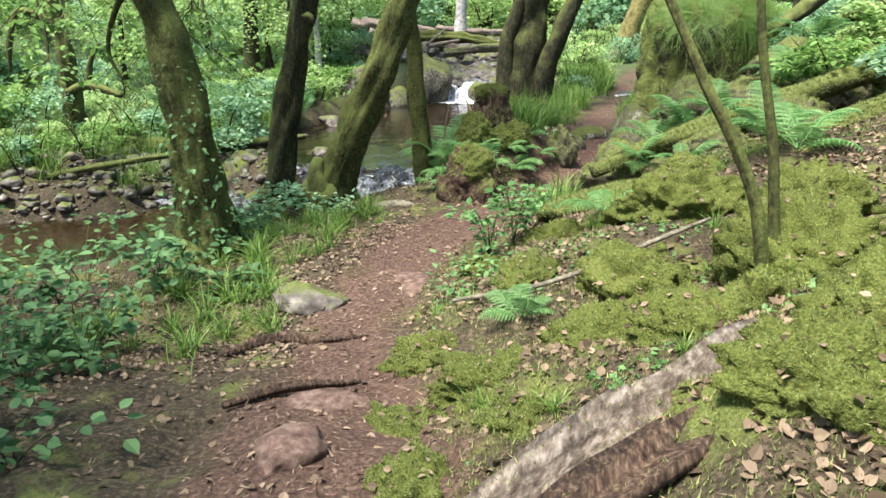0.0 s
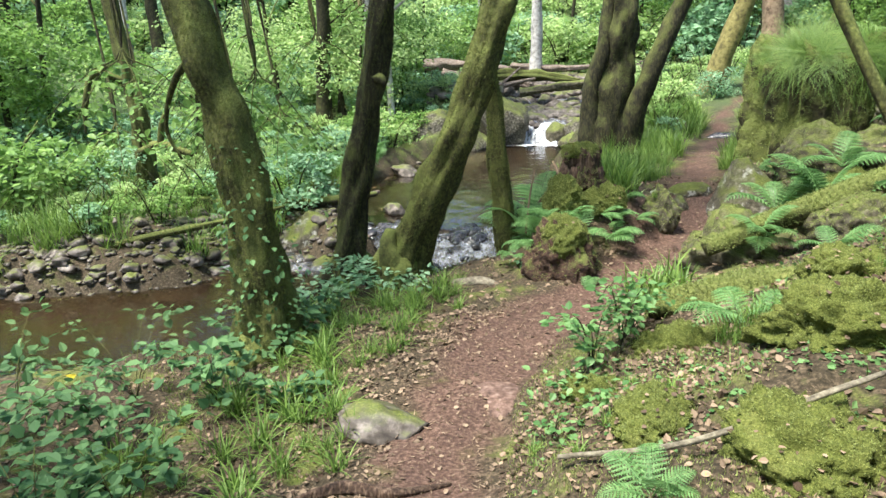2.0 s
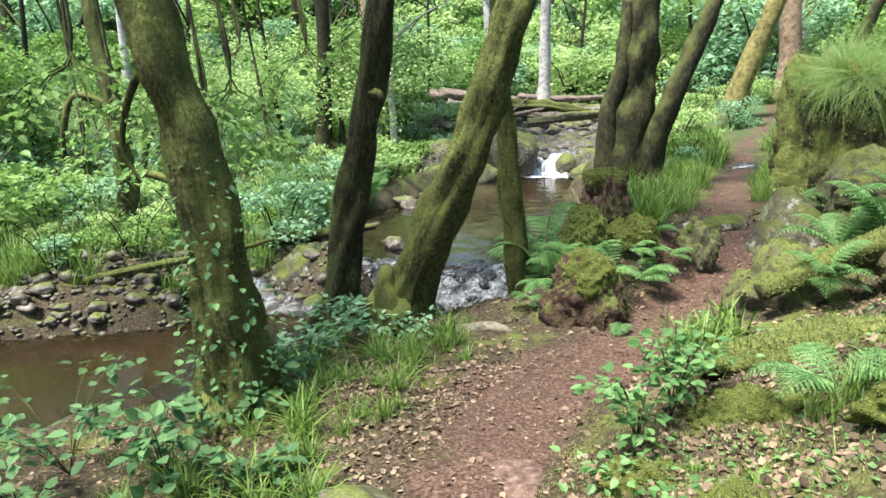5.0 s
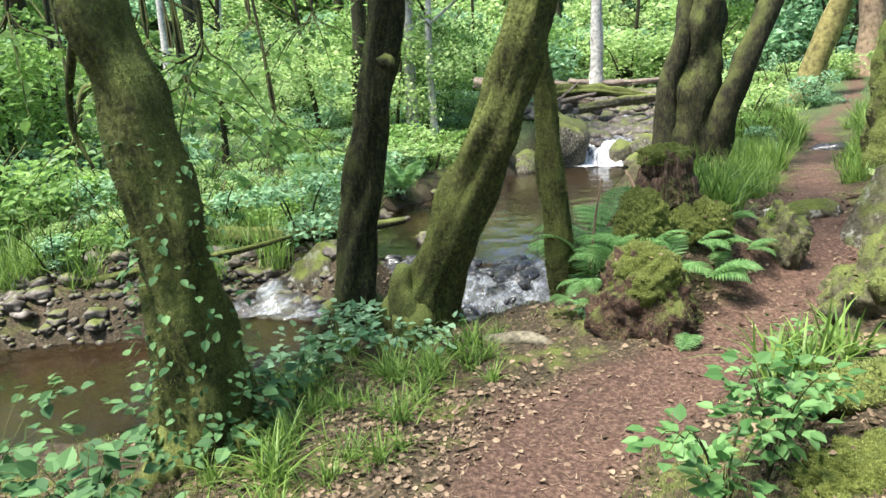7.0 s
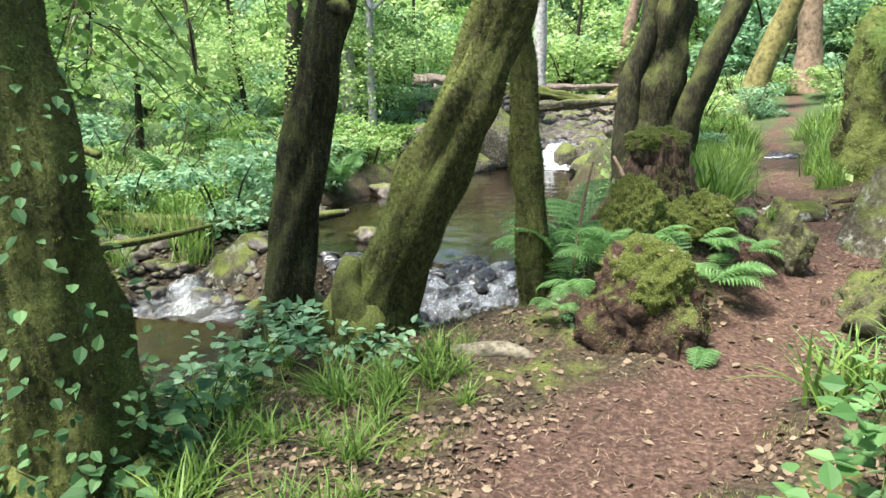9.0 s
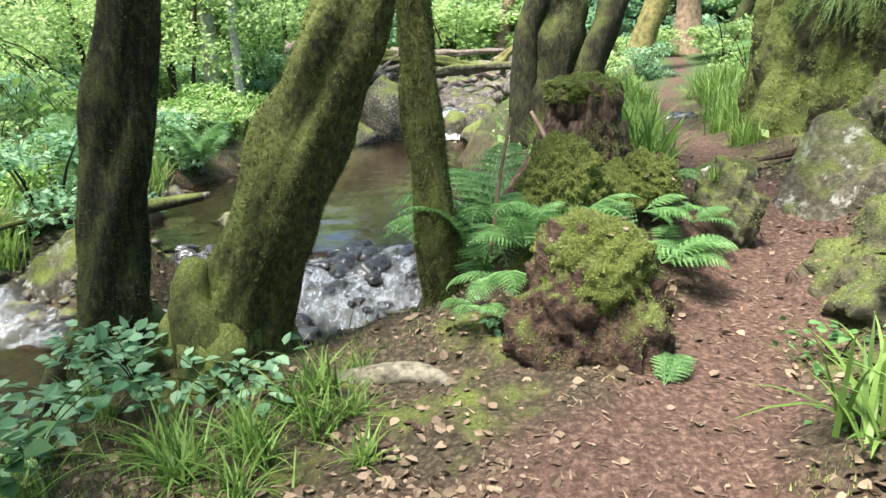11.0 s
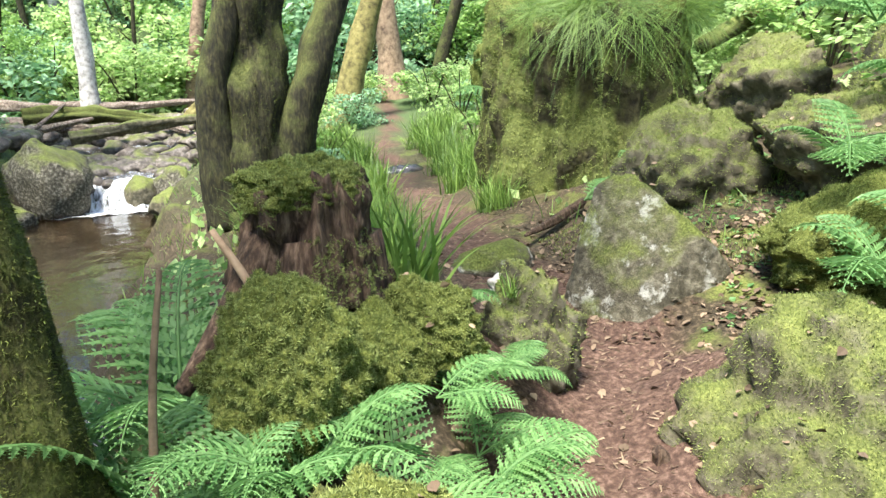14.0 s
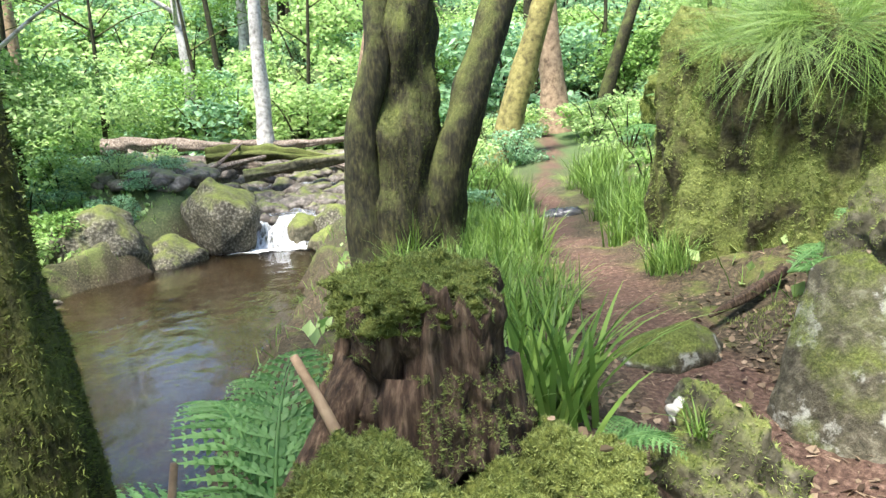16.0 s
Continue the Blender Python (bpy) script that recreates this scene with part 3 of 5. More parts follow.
tree("leaning mossy tree trunk with ivy on the stream bank", [(-1.578, 4.682, -0.55), (-1.6, 4.682, 0.066), (-1.645, 4.682, 0.85), (-1.746, 4.682, 1.634), (-1.959, 4.682, 2.418), (-2.306, 4.794, 3.762), (-2.698, 5.13, 5.89), (-2.81, 5.354, 8.69)],
     [0.36, 0.25, 0.19, 0.175, 0.16, 0.145, 0.12, 0.07], BARK,
     [([(-1.936, 4.682, 2.362), (-2.362, 4.906, 2.082), (-2.586, 5.018, 1.69), (-2.474, 5.018, 1.41)], [0.035, 0.028, 0.02, 0.01]), ([(-2.25, 4.794, 3.538), (-3.146, 5.466, 4.098), (-4.154, 6.026, 4.434)], [0.07, 0.05, 0.03])],
     11, crown=[((-2.6, 5.2, 5.2), (2.8, 2.6, 1.0), 2900, 0.1, LEAF)], roots=3, fur=60000)
tree("dark upright mossy tree at the water's edge", [(-1.78, 6.95, -0.45), (-1.74, 6.9, 0.0), (-1.68, 6.9, 0.6), (-1.56, 6.9, 1.1), (-1.42, 6.9, 1.7), (-1.28, 6.9, 2.4), (-1.1, 6.9, 3.6), (-1.2, 7.0, 6)],
     [0.26, 0.19, 0.155, 0.145, 0.14, 0.13, 0.11, 0.06], BARK_DARK,
     [([(-1.36, 6.88, 1.95), (-1.24, 6.80, 1.97), (-1.19, 6.78, 1.9)], [0.07, 0.055, 0.02]), ([(-1.1, 6.9, 3.4), (-1.8, 7.6, 4.0), (-2.6, 8.4, 4.4)], [0.06, 0.04, 0.02])],
     23, crown=[((-1.6, 7.6, 5.2), (2.8, 2.6, 1.0), 2900, 0.1, LEAF)], roots=4, fur=30000)
tree("thick leaning mossy tree beside the rapids", [(-1.08, 6.75, -0.45), (-1.02, 6.72, 0.0), (-0.82, 6.7, 0.5), (-0.55, 6.7, 1.07), (-0.3, 6.7, 1.65), (-0.05, 6.7, 2.4), (0.3, 6.9, 3.8), (0.4, 7.2, 6.5)],
     [0.34, 0.24, 0.20, 0.185, 0.175, 0.16, 0.13, 0.07], BARK,
     [([(-1.06, 6.62, -0.1), (-1.16, 6.58, 0.2), (-1.13, 6.58, 0.40)], [0.2, 0.12, 0.06]), ([(0.2, 6.8, 3.4), (0.9, 7.6, 4.2), (1.6, 8.4, 4.6)], [0.07, 0.05, 0.02])],
     37, crown=[((0.3, 8.2, 5.6), (2.8, 2.6, 1.0), 2900, 0.1, LEAF)], roots=4, fur=60000)
tree("slender mossy tree growing from the bank", [(0.091, 7.567, -0.487), (0.002, 7.6, -0.154), (-0.076, 7.622, 0.29), (-0.142, 7.622, 1.012), (-0.198, 7.622, 1.622), (-0.264, 7.622, 2.51), (-0.153, 7.733, 4.841)],
     [0.22, 0.165, 0.128, 0.105, 0.095, 0.088, 0.055], BARK, [], 41, roots=3, fur=60000, crown=[((0.0, 7.6, 5.0), (1.6, 1.6, 0.8), 1500, 0.09, LEAF)])
tree("dark many-stemmed tree on the grassy bank", [(1.0, 12.3, 0.1), (1.0, 12.3, 0.7), (1.02, 12.3, 1.5), (1.12, 12.3, 2.6), (1.2, 12.4, 4), (1.2, 12.6, 7)],
     [0.46, 0.36, 0.3, 0.25, 0.18, 0.08], BARK_DARK,
     [([(0.72, 12.15, 0.2), (0.64, 12.15, 0.9), (0.66, 12.15, 1.5), (0.82, 12.15, 2.1), (0.9, 12.3, 3.2)], [0.26, 0.18, 0.15, 0.13, 0.08]),
      ([(1.25, 12.2, 0.3), (1.36, 12.2, 1.0), (1.62, 12.2, 1.7), (2.0, 12.3, 2.7), (2.5, 12.5, 4)], [0.28, 0.21, 0.17, 0.14, 0.08])],
     53, crown=[((1.3, 12.9, 6), (3.0, 2.6, 1.2), 2600, 0.1, LEAF)], roots=0, fur=40000, ridges=1.5, rough=0.14)
tree("slim tree with crooked mossy boughs across the stream", [(-6.9, 10.2, -0.5), (-6.9, 10.2, 0.6), (-6.95, 10.2, 1.6), (-7.2, 10.3, 3), (-7.4, 10.5, 6)],
     [0.2, 0.15, 0.14, 0.12, 0.06], BARK,
     [([(-6.95, 10.2, 1.7), (-7.4, 9.9, 1.9), (-7.6, 9.8, 1.4), (-7.7, 9.8, 0.9)], [0.07, 0.055, 0.05, 0.02]), ([(-6.9, 10.1, 0.55), (-6.4, 10.0, 0.7), (-5.8, 10.0, 0.55)], [0.08, 0.08, 0.05]), ([(-6.4, 10.0, 0.7), (-6.3, 10.0, 1.1), (-6.1, 10, 1.4)], [0.06, 0.05, 0.03])],
     61, crown=[((-7.2, 11.0, 4.6), (3, 2.6, 1.4), 1500, 0.1, LEAF_SUNLIT)])

# ---- rocks, stump and logs near the path ----
rock("mossy_boulder", 0.72, 6.5, 0.16, (0.345, 0.31, 0.45), 5, SOIL, "overhanging earth-faced boulder capped with thick moss", "boulder", 15, 0.7, 5, 5, 16000, 0.016, zmin=0.4, leaves=6, lump=0.10)
rock("moss_cushion", 0.72, 6.5, 0.42, (0.25, 0.23, 0.22), 6, MOSS, "thick moss cap over an earthy boulder", "moss", 20, 0.6, 5, 0, 40000, 0.014, zmin=-0.1, leaves=10, lump=0.08)
rock("moss_cushion", 0.63, 7.25, 0.60, (0.20, 0.22, 0.27), 8, MOSS, "deep yellow-green cushion of feathery moss", "moss", 0, 0.5, 6, 0, 80000, 0.013, zmin=-0.6, lump=0.15)
rock("moss_cushion", 1.14, 7.5, 0.62, (0.13, 0.19, 0.15), 9, MOSS, "low moss cushion beside the path", "moss", 30, 0.6, 6, 0, 36000, 0.013, zmin=-0.4, lump=0.15, leaves=12)
rock("moss_cushion", 0.91, 7.42, 0.56, (0.15, 0.18, 0.15), 11, MOSS, "small moss cushion at the stump's foot", "moss", 70, 0.6, 5, 0, 24000, 0.013, zmin=-0.4, lump=0.15, leaves=10)
rock("bank_stone", 1.68, 7.9, 0.32, (0.20, 0.26, 0.36), 14, ROCK_MOSS, "rough bank stone with grass and peeling moss", "rock", 20, 0.5, 5, 9, 7000, 0.018, leaves=14, lump=0.12)
rock("white_stone", 1.63, 7.98, 0.58, (0.06, 0.045, 0.045), 3, BARK_PALE, "small pale quartz stone on the bank", "stone", 30, 0.6, 4, 7)
rock("boulder", 2.71, 8.45, 0.32, (0.56, 0.55, 0.80), 27, LICHEN, "large grey pointed boulder with lichen and moss", "boulder", 0, 0.16, 5, 5, 2500, 0.014, zmin=0.75, leaves=8, lump=0.03,
     faces=((-0.55, -0.45, 0.6, 0.42), (0.6, -0.2, 0.75, 0.5), (0.0, -1, 0.02, 0.62), (-1, -0.1, 0.05, 0.78), (0.2, 0.8, 0.6, 0.6), (0.95, -0.5, 0.1, 0.72)))
rock("path_rock", 2.10, 9.15, 0.34, (0.30, 0.22, 0.16), 24, LICHEN, "grey worn rock beside the path", "rock", 20, 0.3, 4, 6)
rock("path_rock", 1.95, 8.55, 0.24, (0.16, 0.14, 0.20), 26, ROCK, "grey rock forming a step in the path", "rock", 50, 0.3, 4, 7)
rock("mossy_boulder", 2.30, 6.75, 0.22, (0.46, 0.52, 0.44), 31, ROCK_MOSS, "broad moss-covered boulder beside the path", "boulder", 25, 0.6, 5, 3, 60000, 0.014, zmin=0.0, leaves=60, lump=0.1)
rock("mossy_boulder", 3.35, 7.7, 0.62, (0.46, 0.4, 0.32), 33, MOSS, "rounded boulder hidden under moss", "boulder", 60, 0.6, 5, 2, 44000, 0.015, zmin=-0.2, lump=0.13)
rock("mossy_boulder", 3.75, 9.35, 0.72, (0.62, 0.5, 0.5), 35, ROCK_MOSS, "mossy slab on the hillside", "boulder", 20, 0.35, 5, 5, 40000, 0.018, zmin=0.0, lump=0.1, leaves=30)
rock("mossy_boulder", 5.1, 8.6, 1.3, (0.7, 0.6, 0.5), 36, ROCK_MOSS, "mossy boulder higher on the hillside", "boulder", 0, 0.35, 4, 4, 6000, 0.03, zmin=0.1)
for k, (x, y, q) in enumerate([(4.25, 8.5, 0.5), (5.0, 9.9, 0.62), (4.3, 7.3, 0.45), (3.15, 6.15, 0.34), (5.3, 7.6, 0.5), (4.9, 11.4, 0.55), (3.95, 6.4, 0.4)]):
    rock("mossy_boulder", x, y, gz(x, y) + 0.1, (q * 1.15, q * 0.9, q * 0.8), 140 + k, ROCK_MOSS, "hillside boulder under a quilt of moss and dead leaves", "boulder", 50 * k, 0.5, 5, 3, 16000, 0.02, "hillside boulders", 0.0, leaves=40, lump=0.12)
rock("flat_stone", -0.18, 3.55, -0.06, (0.36, 0.22, 0.17), 41, PEBBLE, "flat brown stone set in the path edge", "stone", -10, 0.4, 4, 9)
rock("path_stone", 0.5, 1.75, 0.20, (0.24, 0.18, 0.10), 43, PATHSTONE, "worn brown stone in the trodden path", "stone", 30, 0.3, 4, 6)
rock("path_stone", 0.60, 1.05, 0.45, (0.2, 0.15, 0.10), 45, PATHSTONE, "small worn stone in the trodden path", "stone", 80, 0.3, 4, 6)
rock("path_stone", 0.50, 4.05, -0.06, (0.26, 0.30, 0.07), 47, PATHSTONE, "smooth bare stone flush with the path", "stone", 10, 0.2, 4, 4)
rock("path_step_stone", 3.2, 14.75, 0.24, (0.42, 0.22, 0.14), 49, WET, "dark stone step across the path", "stone", 10, 0.3, 3, 7)
rock("mossy_boulder", 4.95, 15.0, 1.7, (0.55, 0.5, 0.6), 51, MOSS, "yellow-green mossy boulder on the slope", "boulder", 0, 0.4, 5, 5, 16000, 0.025, zmin=-0.3, lump=0.1)
for k, (x, y, s) in enumerate([(0.95, 2.35, 0.22), (1.35, 1.75, 0.26), (1.5, 3.1, 0.25), (2.1, 2.7, 0.35), (1.15, 3.75, 0.2), (2.5, 3.7, 0.4), (1.85, 2.1, 0.28), (2.9, 2.5, 0.45), (1.0, 1.5, 0.2), (1.75, 4.35, 0.3), (2.7, 4.5, 0.3), (3.2, 3.3, 0.4), (1.15, 0.9, 0.2), (2.5, 0.9, 0.3), (2.3, 1.85, 0.3), (2.9, 1.4, 0.35), (1.5, 1.25, 0.18), (3.3, 1.9, 0.4)]):
    rock("moss_hummock", x, y, gz(x, y) - 0.05, (s * 1.0, s * 0.75, s * 0.62), 60 + k, MOSS, "low hummock of yellow-green moss on the bank", "moss", 40 * k, 0.8, 5, 0, 22000, 0.014, "moss hummocks", -0.1, leaves=50, lump=0.18)
for k, (x, y, z, s, m, lab) in enumerate([(-3.3, 8.95, -0.55, (0.44, 0.32, 0.48), LICHEN, "pale-topped boulder, wet dark at the waterline"), (-2.65, 8.35, -0.72, (0.3, 0.22, 0.2), ROCK_MOSS, "brown rounded rock beside the rapids"),
                                  (-1.55, 9.3, -0.6, (0.3, 0.25, 0.24), WET, "wet rock in the rapids"), (-0.79, 9.1, -0.70, (0.15, 0.12, 0.10), WET, "small wet black rock in the rapids"),
                                  (-2.4, 10.4, -0.42, (0.22, 0.16, 0.16), PEBBLE, "pale stone standing in the pool"), (-0.95, 8.05, -0.74, (0.2, 0.14, 0.1), WET, "dark wet rock under foam"),
                                  (-1.0, 9.55, -0.47, (0.2, 0.15, 0.13), WET, "brown wet rock at the lip of the rapids"), (-0.5, 9.5, -0.47, (0.16, 0.13, 0.12), WET, "black wet rock at the lip of the rapids"),
                                  (-0.35, 8.9, -0.6, (0.14, 0.12, 0.1), WET, "wet rock near the bank"), (-1.85, 18.0, 0.08, (0.68, 0.55, 0.85), ROCK, "big boulder beside the waterfall"),
                                  (-2.4, 17.1, -0.38, (0.52, 0.4, 0.38), ROCK, "rounded mossy rock at the pool edge"), (-3.25, 16.6, -0.1, (0.75, 0.5, 0.7), ROCK, "dark mossy rock on the far bank"),
                                  (-0.5, 18.3, -0.25, (0.36, 0.3, 0.34), ROCK_MOSS, "wet black rock splitting the waterfall"), (0.1, 18.2, -0.12, (0.5, 0.35, 0.36), ROCK, "pale rock beside the waterfall"),
                                  (-3.2, 13.6, -0.4, (0.4, 0.25, 0.18), PEBBLE, "stone on the pool's far edge"), (0.1, 17.2, -0.3, (0.5, 0.4, 0.3), ROCK_MOSS, "mossy rock on the near edge of the pool"),
                                  (-2.0, 8.0, -0.7, (0.14, 0.1, 0.1), WET, "wet stone"), (-0.7, 8.55, -0.68, (0.12, 0.1, 0.09), WET, "wet stone in foam"), (-1.3, 8.6, -0.68, (0.16, 0.12, 0.08), WET, "wet stone in foam")]):
    rock("stream_rock", x, y, z, s, 80 + k, m, lab + " in the stream", "rock", 37 * k, 0.35, 4, 6, group="stream rocks")

PEBBLES = [boulder_mesh("stone", 1, 0.75, 0.5, 200 + i, PEBBLE, 0.4, 3, 13) for i in range(7)]
WETS = [boulder_mesh("stone", 1, 0.75, 0.5, 210 + i, WET, 0.5, 3, 11) for i in range(4)]
GRIT = [boulder_mesh("stone", 1, 0.75, 0.45, 220 + i, PEBBLE, 0.5, 1, 4) for i in range(2)]
r = random.Random(5)

def stones(n, x0, x1, y0, y1, lo, hi, kinds, cond, label, lift=0.1):
    made = 0
    while made < n:
        x, y = r.uniform(x0, x1), r.uniform(y0, y1)
        if not cond(x, y):
            continue
        s = r.uniform(lo, hi) ** 1.0
        ob = tagged(new("stone", r.choice(kinds)), label, "stone", "stones of the stream")
        ob.matrix_world = pose(x, y, gz(x, y) + lift * s, r.uniform(-12, 12), r.uniform(-12, 12), r.uniform(0, 360)) @ Matrix.Scale(s, 4)
        made += 1

stones(250, -6.5, -2.6, 5.9, 9.8, 0.04, 0.17, PEBBLES, lambda x, y: gz(x, y) > -0.72, "grey-brown stone on the gravel bank", 0.25)
grav = []
for k in range(2600):
    x, y, s = r.uniform(-7.5, -2.3), r.uniform(5.6, 9.9), r.uniform(0.015, 0.07)
    h = gz(x, y)
    if h > -0.8:
        m = pose(x, y, h + 0.25 * s, r.uniform(-20, 20), 0, r.uniform(0, 360)) @ Matrix.Scale(s, 4)
        src = GRIT[k % 2]
        grav.append(([tuple(m @ q.co) for q in src.vertices], [tuple(p.vertices) for p in src.polygons]))
tagged(new("gravel", mesh_of("gravel", *joined(grav), PEBBLE)), "loose brown gravel along the stream", "gravel", kind="stuff")
for k in range(120):
    x, y = r.uniform(-2.6, 0.1), r.uniform(7.5, 9.75) if k % 2 else r.gauss(9.3, 0.2)
    if gz(x, y) > -0.45:
        continue
    q = r.uniform(0.04, 0.15) * (1.3 if y > 9 else 1.0)
    ob = tagged(new("stone", r.choice(WETS)), "dark wet stone breaking the surface of the rapids", "stone", "stones of the rapids")
    ob.matrix_world = pose(x, y, float(water_z(x, y)) - 0.05 * q, r.uniform(-15, 15), r.uniform(-15, 15), r.uniform(0, 360)) @ Matrix.Scale(q, 4)
far_v = []
for k in range(520):
    x, y, s = r.uniform(-4.2, 1.5), r.uniform(18.5, 25), r.uniform(0.08, 0.42)
    src = r.choice(PEBBLES)
    m = pose(x, y, max(gz(x, y), float(water_z(x, y)) - 0.05) + 0.15 * s, r.uniform(-12, 12), 0, r.uniform(0, 360)) @ Matrix.Scale(s, 4)
    far_v.append(([tuple(m @ q.co) for q in src.vertices], [tuple(p.vertices) for p in src.polygons]))
tagged(new("stream_stones", mesh_of("stream_stones", *joined(far_v), PEBBLE)), "tumbled pale stones of the upper stream bed", "stones", kind="stuff")
stones(30, -5.5, -2.2, 9.8, 15, 0.08, 0.25, PEBBLES, lambda x, y: -0.7 < gz(x, y) < -0.3, "stone along the pool edge", 0.3)

def stump_mesh(h, r0, r1, seed, jag):
    seg, n = 72, 24
    vs, fs = [], []
    for k in range(n):
        u = k / (n - 1)
        for j in range(seg):
            a = 2 * math.pi * j / seg
            rad = (r0 + (r1 - r0) * min(1, u * 1.6)) * (1 + 0.30 * noise.noise(Vector((math.cos(a) * 2.2, math.sin(a) * 2.2, seed + u * 0.9))) + 0.18 * noise.noise(Vector((math.cos(a) * 6, math.sin(a) * 6, seed + u * 1.6))) + 0.10 * noise.noise(Vector((math.cos(a) * 15, math.sin(a) * 15, seed + u * 2.5))))
            rad *= 1 + 0.09 * noise.noise(Vector((math.cos(a) * 4, math.sin(a) * 4, seed + u * 7))) + 0.05 * noise.noise(Vector((math.cos(a) * 11, math.sin(a) * 11, seed + u * 17)))
            top = h * (1 + jag * noise.noise(Vector((math.cos(a) * 2.5, math.sin(a) * 2.5, seed + 9))) + jag * 0.5 * noise.noise(Vector((math.cos(a) * 9, math.sin(a) * 9, seed))))
            vs.append((math.cos(a) * rad, math.sin(a) * rad, top * u))
    fs = [(k * seg + j, k * seg + (j + 1) % seg, (k + 1) * seg + (j + 1) % seg, (k + 1) * seg + j) for k in range(n - 1) for j in range(seg)]
    prev = (n - 1) * seg
    for q, (sc, dz) in enumerate(((0.8, 0.02), (0.5, 0.0), (0.15, -0.02))):
        o = len(vs)
        for j in range(seg):
            x, y, z = vs[(n - 1) * seg + j]
            vs.append((x * sc, y * sc, z * sc + h * (1 - sc) + dz + 0.03 * noise.noise(Vector((x * 9 * sc, y * 9 * sc, seed)))))
        fs += [(prev + j, prev + (j + 1) % seg, o + (j + 1) % seg, o + j) for j in range(seg)]
        prev = o
    fs.append(tuple(prev + j for j in range(seg)))
    return vs, fs

def stump(x, y, z, h, r0, r1, seed, label, moss, material=None, jag=0.22, strand=0.025, zmin=0.55, fur=None):
    t = thing("tree_stump", x, y, z, label, "stump")
    body = part("trunk", mesh_of("trunk", *stump_mesh(h, r0, r1, seed, jag), material or ROTTEN), t)
    v, f = fuzz_on(body.data, moss, strand, zmin, seed)
    part("moss", mesh_of("moss", v, f, fur or MOSS_FUZZ, False), t, "yellow-green moss cap")
    return t

st = stump(0.81, 7.72, 0.72, 0.38, 0.27, 0.215, 4, "rotting brown tree stump with a moss cap", 34000, None, 0.32, 0.013, 0.3)
cap = boulder_mesh("moss", 0.19, 0.17, 0.09, 71, MOSS, 0.6, 5, 0, (), 0.2)
cap_fuzz = mesh_of("moss", *fuzz_on(cap, 26000, 0.013, -0.3, 72), MOSS_FUZZ, False)
for q in (cap, cap_fuzz):
    part("moss", q, st, "spongy moss cap").matrix_basis = pose(-0.03, -0.03, 0.385)
for a, R in ((200, 0.5), (150, 0.45), (250, 0.4), (-20, 0.36)):
    ca, sa = math.cos(radians(a)), math.sin(radians(a))
    part("root", mesh_of("root", *tube([(ca * 0.15, sa * 0.15, 0.2), (ca * R * 0.6, sa * R * 0.6, 0.0), (ca * R, sa * R, -0.22)], [0.09, 0.06, 0.03], 12, 0.2, 9, a), ROTTEN), st)
part("snag", mesh_of("snag", *tube([(-0.33, -0.12, 0.28), (-0.24, -0.2, 0.12), (-0.2, -0.25, 0.0)], [0.010, 0.015, 0.017], 8, 0.1, 9, 1), BARK_TAN), st, "bare broken snag")

# the great mossy stump beside the path
bs = stump(3.88, 10.95, 0.22, 1.85, 0.94, 0.80, 12, "huge old mossy tree stump overhung by grass", 110000, BARK_MOSSY, 0.3, 0.026, -0.1, MOSS_FUZZ)
rq = random.Random(3)
HANG = tuft(260, 0.34, 0.0016, 1.6, 6)
for k in range(30):
    a = rq.uniform(-3.0, 0.1) if k < 22 else rq.uniform(0, 6.28)
    q = rq.uniform(0.45, 0.86)
    tf = tagged(new("grass_tuft", HANG), "long fine grass hanging over the great stump", "grass", "grass tufts")
    tf.matrix_world = Matrix.Translation((3.86 + math.cos(a) * q, 10.95 + math.sin(a) * q, 1.98 + rq.uniform(-0.06, 0.1))) @ Matrix.Rotation(0.5 + q * 0.7, 4, Vector((-math.sin(a), math.cos(a), 0))) @ Matrix.Scale(rq.uniform(0.8, 1.3), 4)

def log(name, pts, radii, material, label, moss=0, strand=0.025, category="log", rough=0.14, ridges=0.8, seed=1, zmin=0.2):
    x, y, z = pts[0]
    t = thing(name, x, y, z, label, category)
    body = part("trunk", mesh_of("trunk", *local(tube(pts, radii, 20, rough, 6, seed, ridges), x, y, z), material), t)
    if moss:
        v, f = fuzz_on(body.data, moss, strand, zmin, seed)
        part("moss", mesh_of("moss", v, f, MOSS_FUZZ, False), t, "thick green moss")
    return t

log("fallen_log", [(1.48, 4.92, 0.36), (2.05, 5.0, 0.47), (2.8, 5.08, 0.60), (3.8, 5.3, 0.95), (5.0, 5.7, 1.45)], [0.08, 0.17, 0.22, 0.23, 0.23], BARK, "moss-covered fallen log lying down the bank", 36000, 0.026, seed=3, zmin=-0.2)
log("fallen_log", [(2.0, 6.1, 0.50), (2.7, 6.3, 0.80), (3.6, 6.6, 1.12), (5.0, 7.0, 1.6)], [0.07, 0.10, 0.12, 0.13], BARK, "thin mossy fallen branch on the bank", 16000, 0.025, seed=5, zmin=-0.2)
log("rotten_log", [(1.30, 0.35, 0.66), (1.75, 0.85, 0.76), (2.2, 1.3, 0.86), (2.45, 1.5, 0.9)], [0.11, 0.13, 0.13, 0.10], DEADWOOD, "split weathered rotten log with patches of moss", 900, 0.02, seed=8, rough=0.3, ridges=2.5, zmin=0.7)
log("rotten_log", [(1.62, 0.5, 0.72), (2.0, 0.85, 0.80), (2.4, 1.2, 0.9)], [0.07, 0.09, 0.06], ROTTEN, "dark split half of the rotten log", 500, 0.018, seed=12, rough=0.35, ridges=2.5, zmin=0.7)
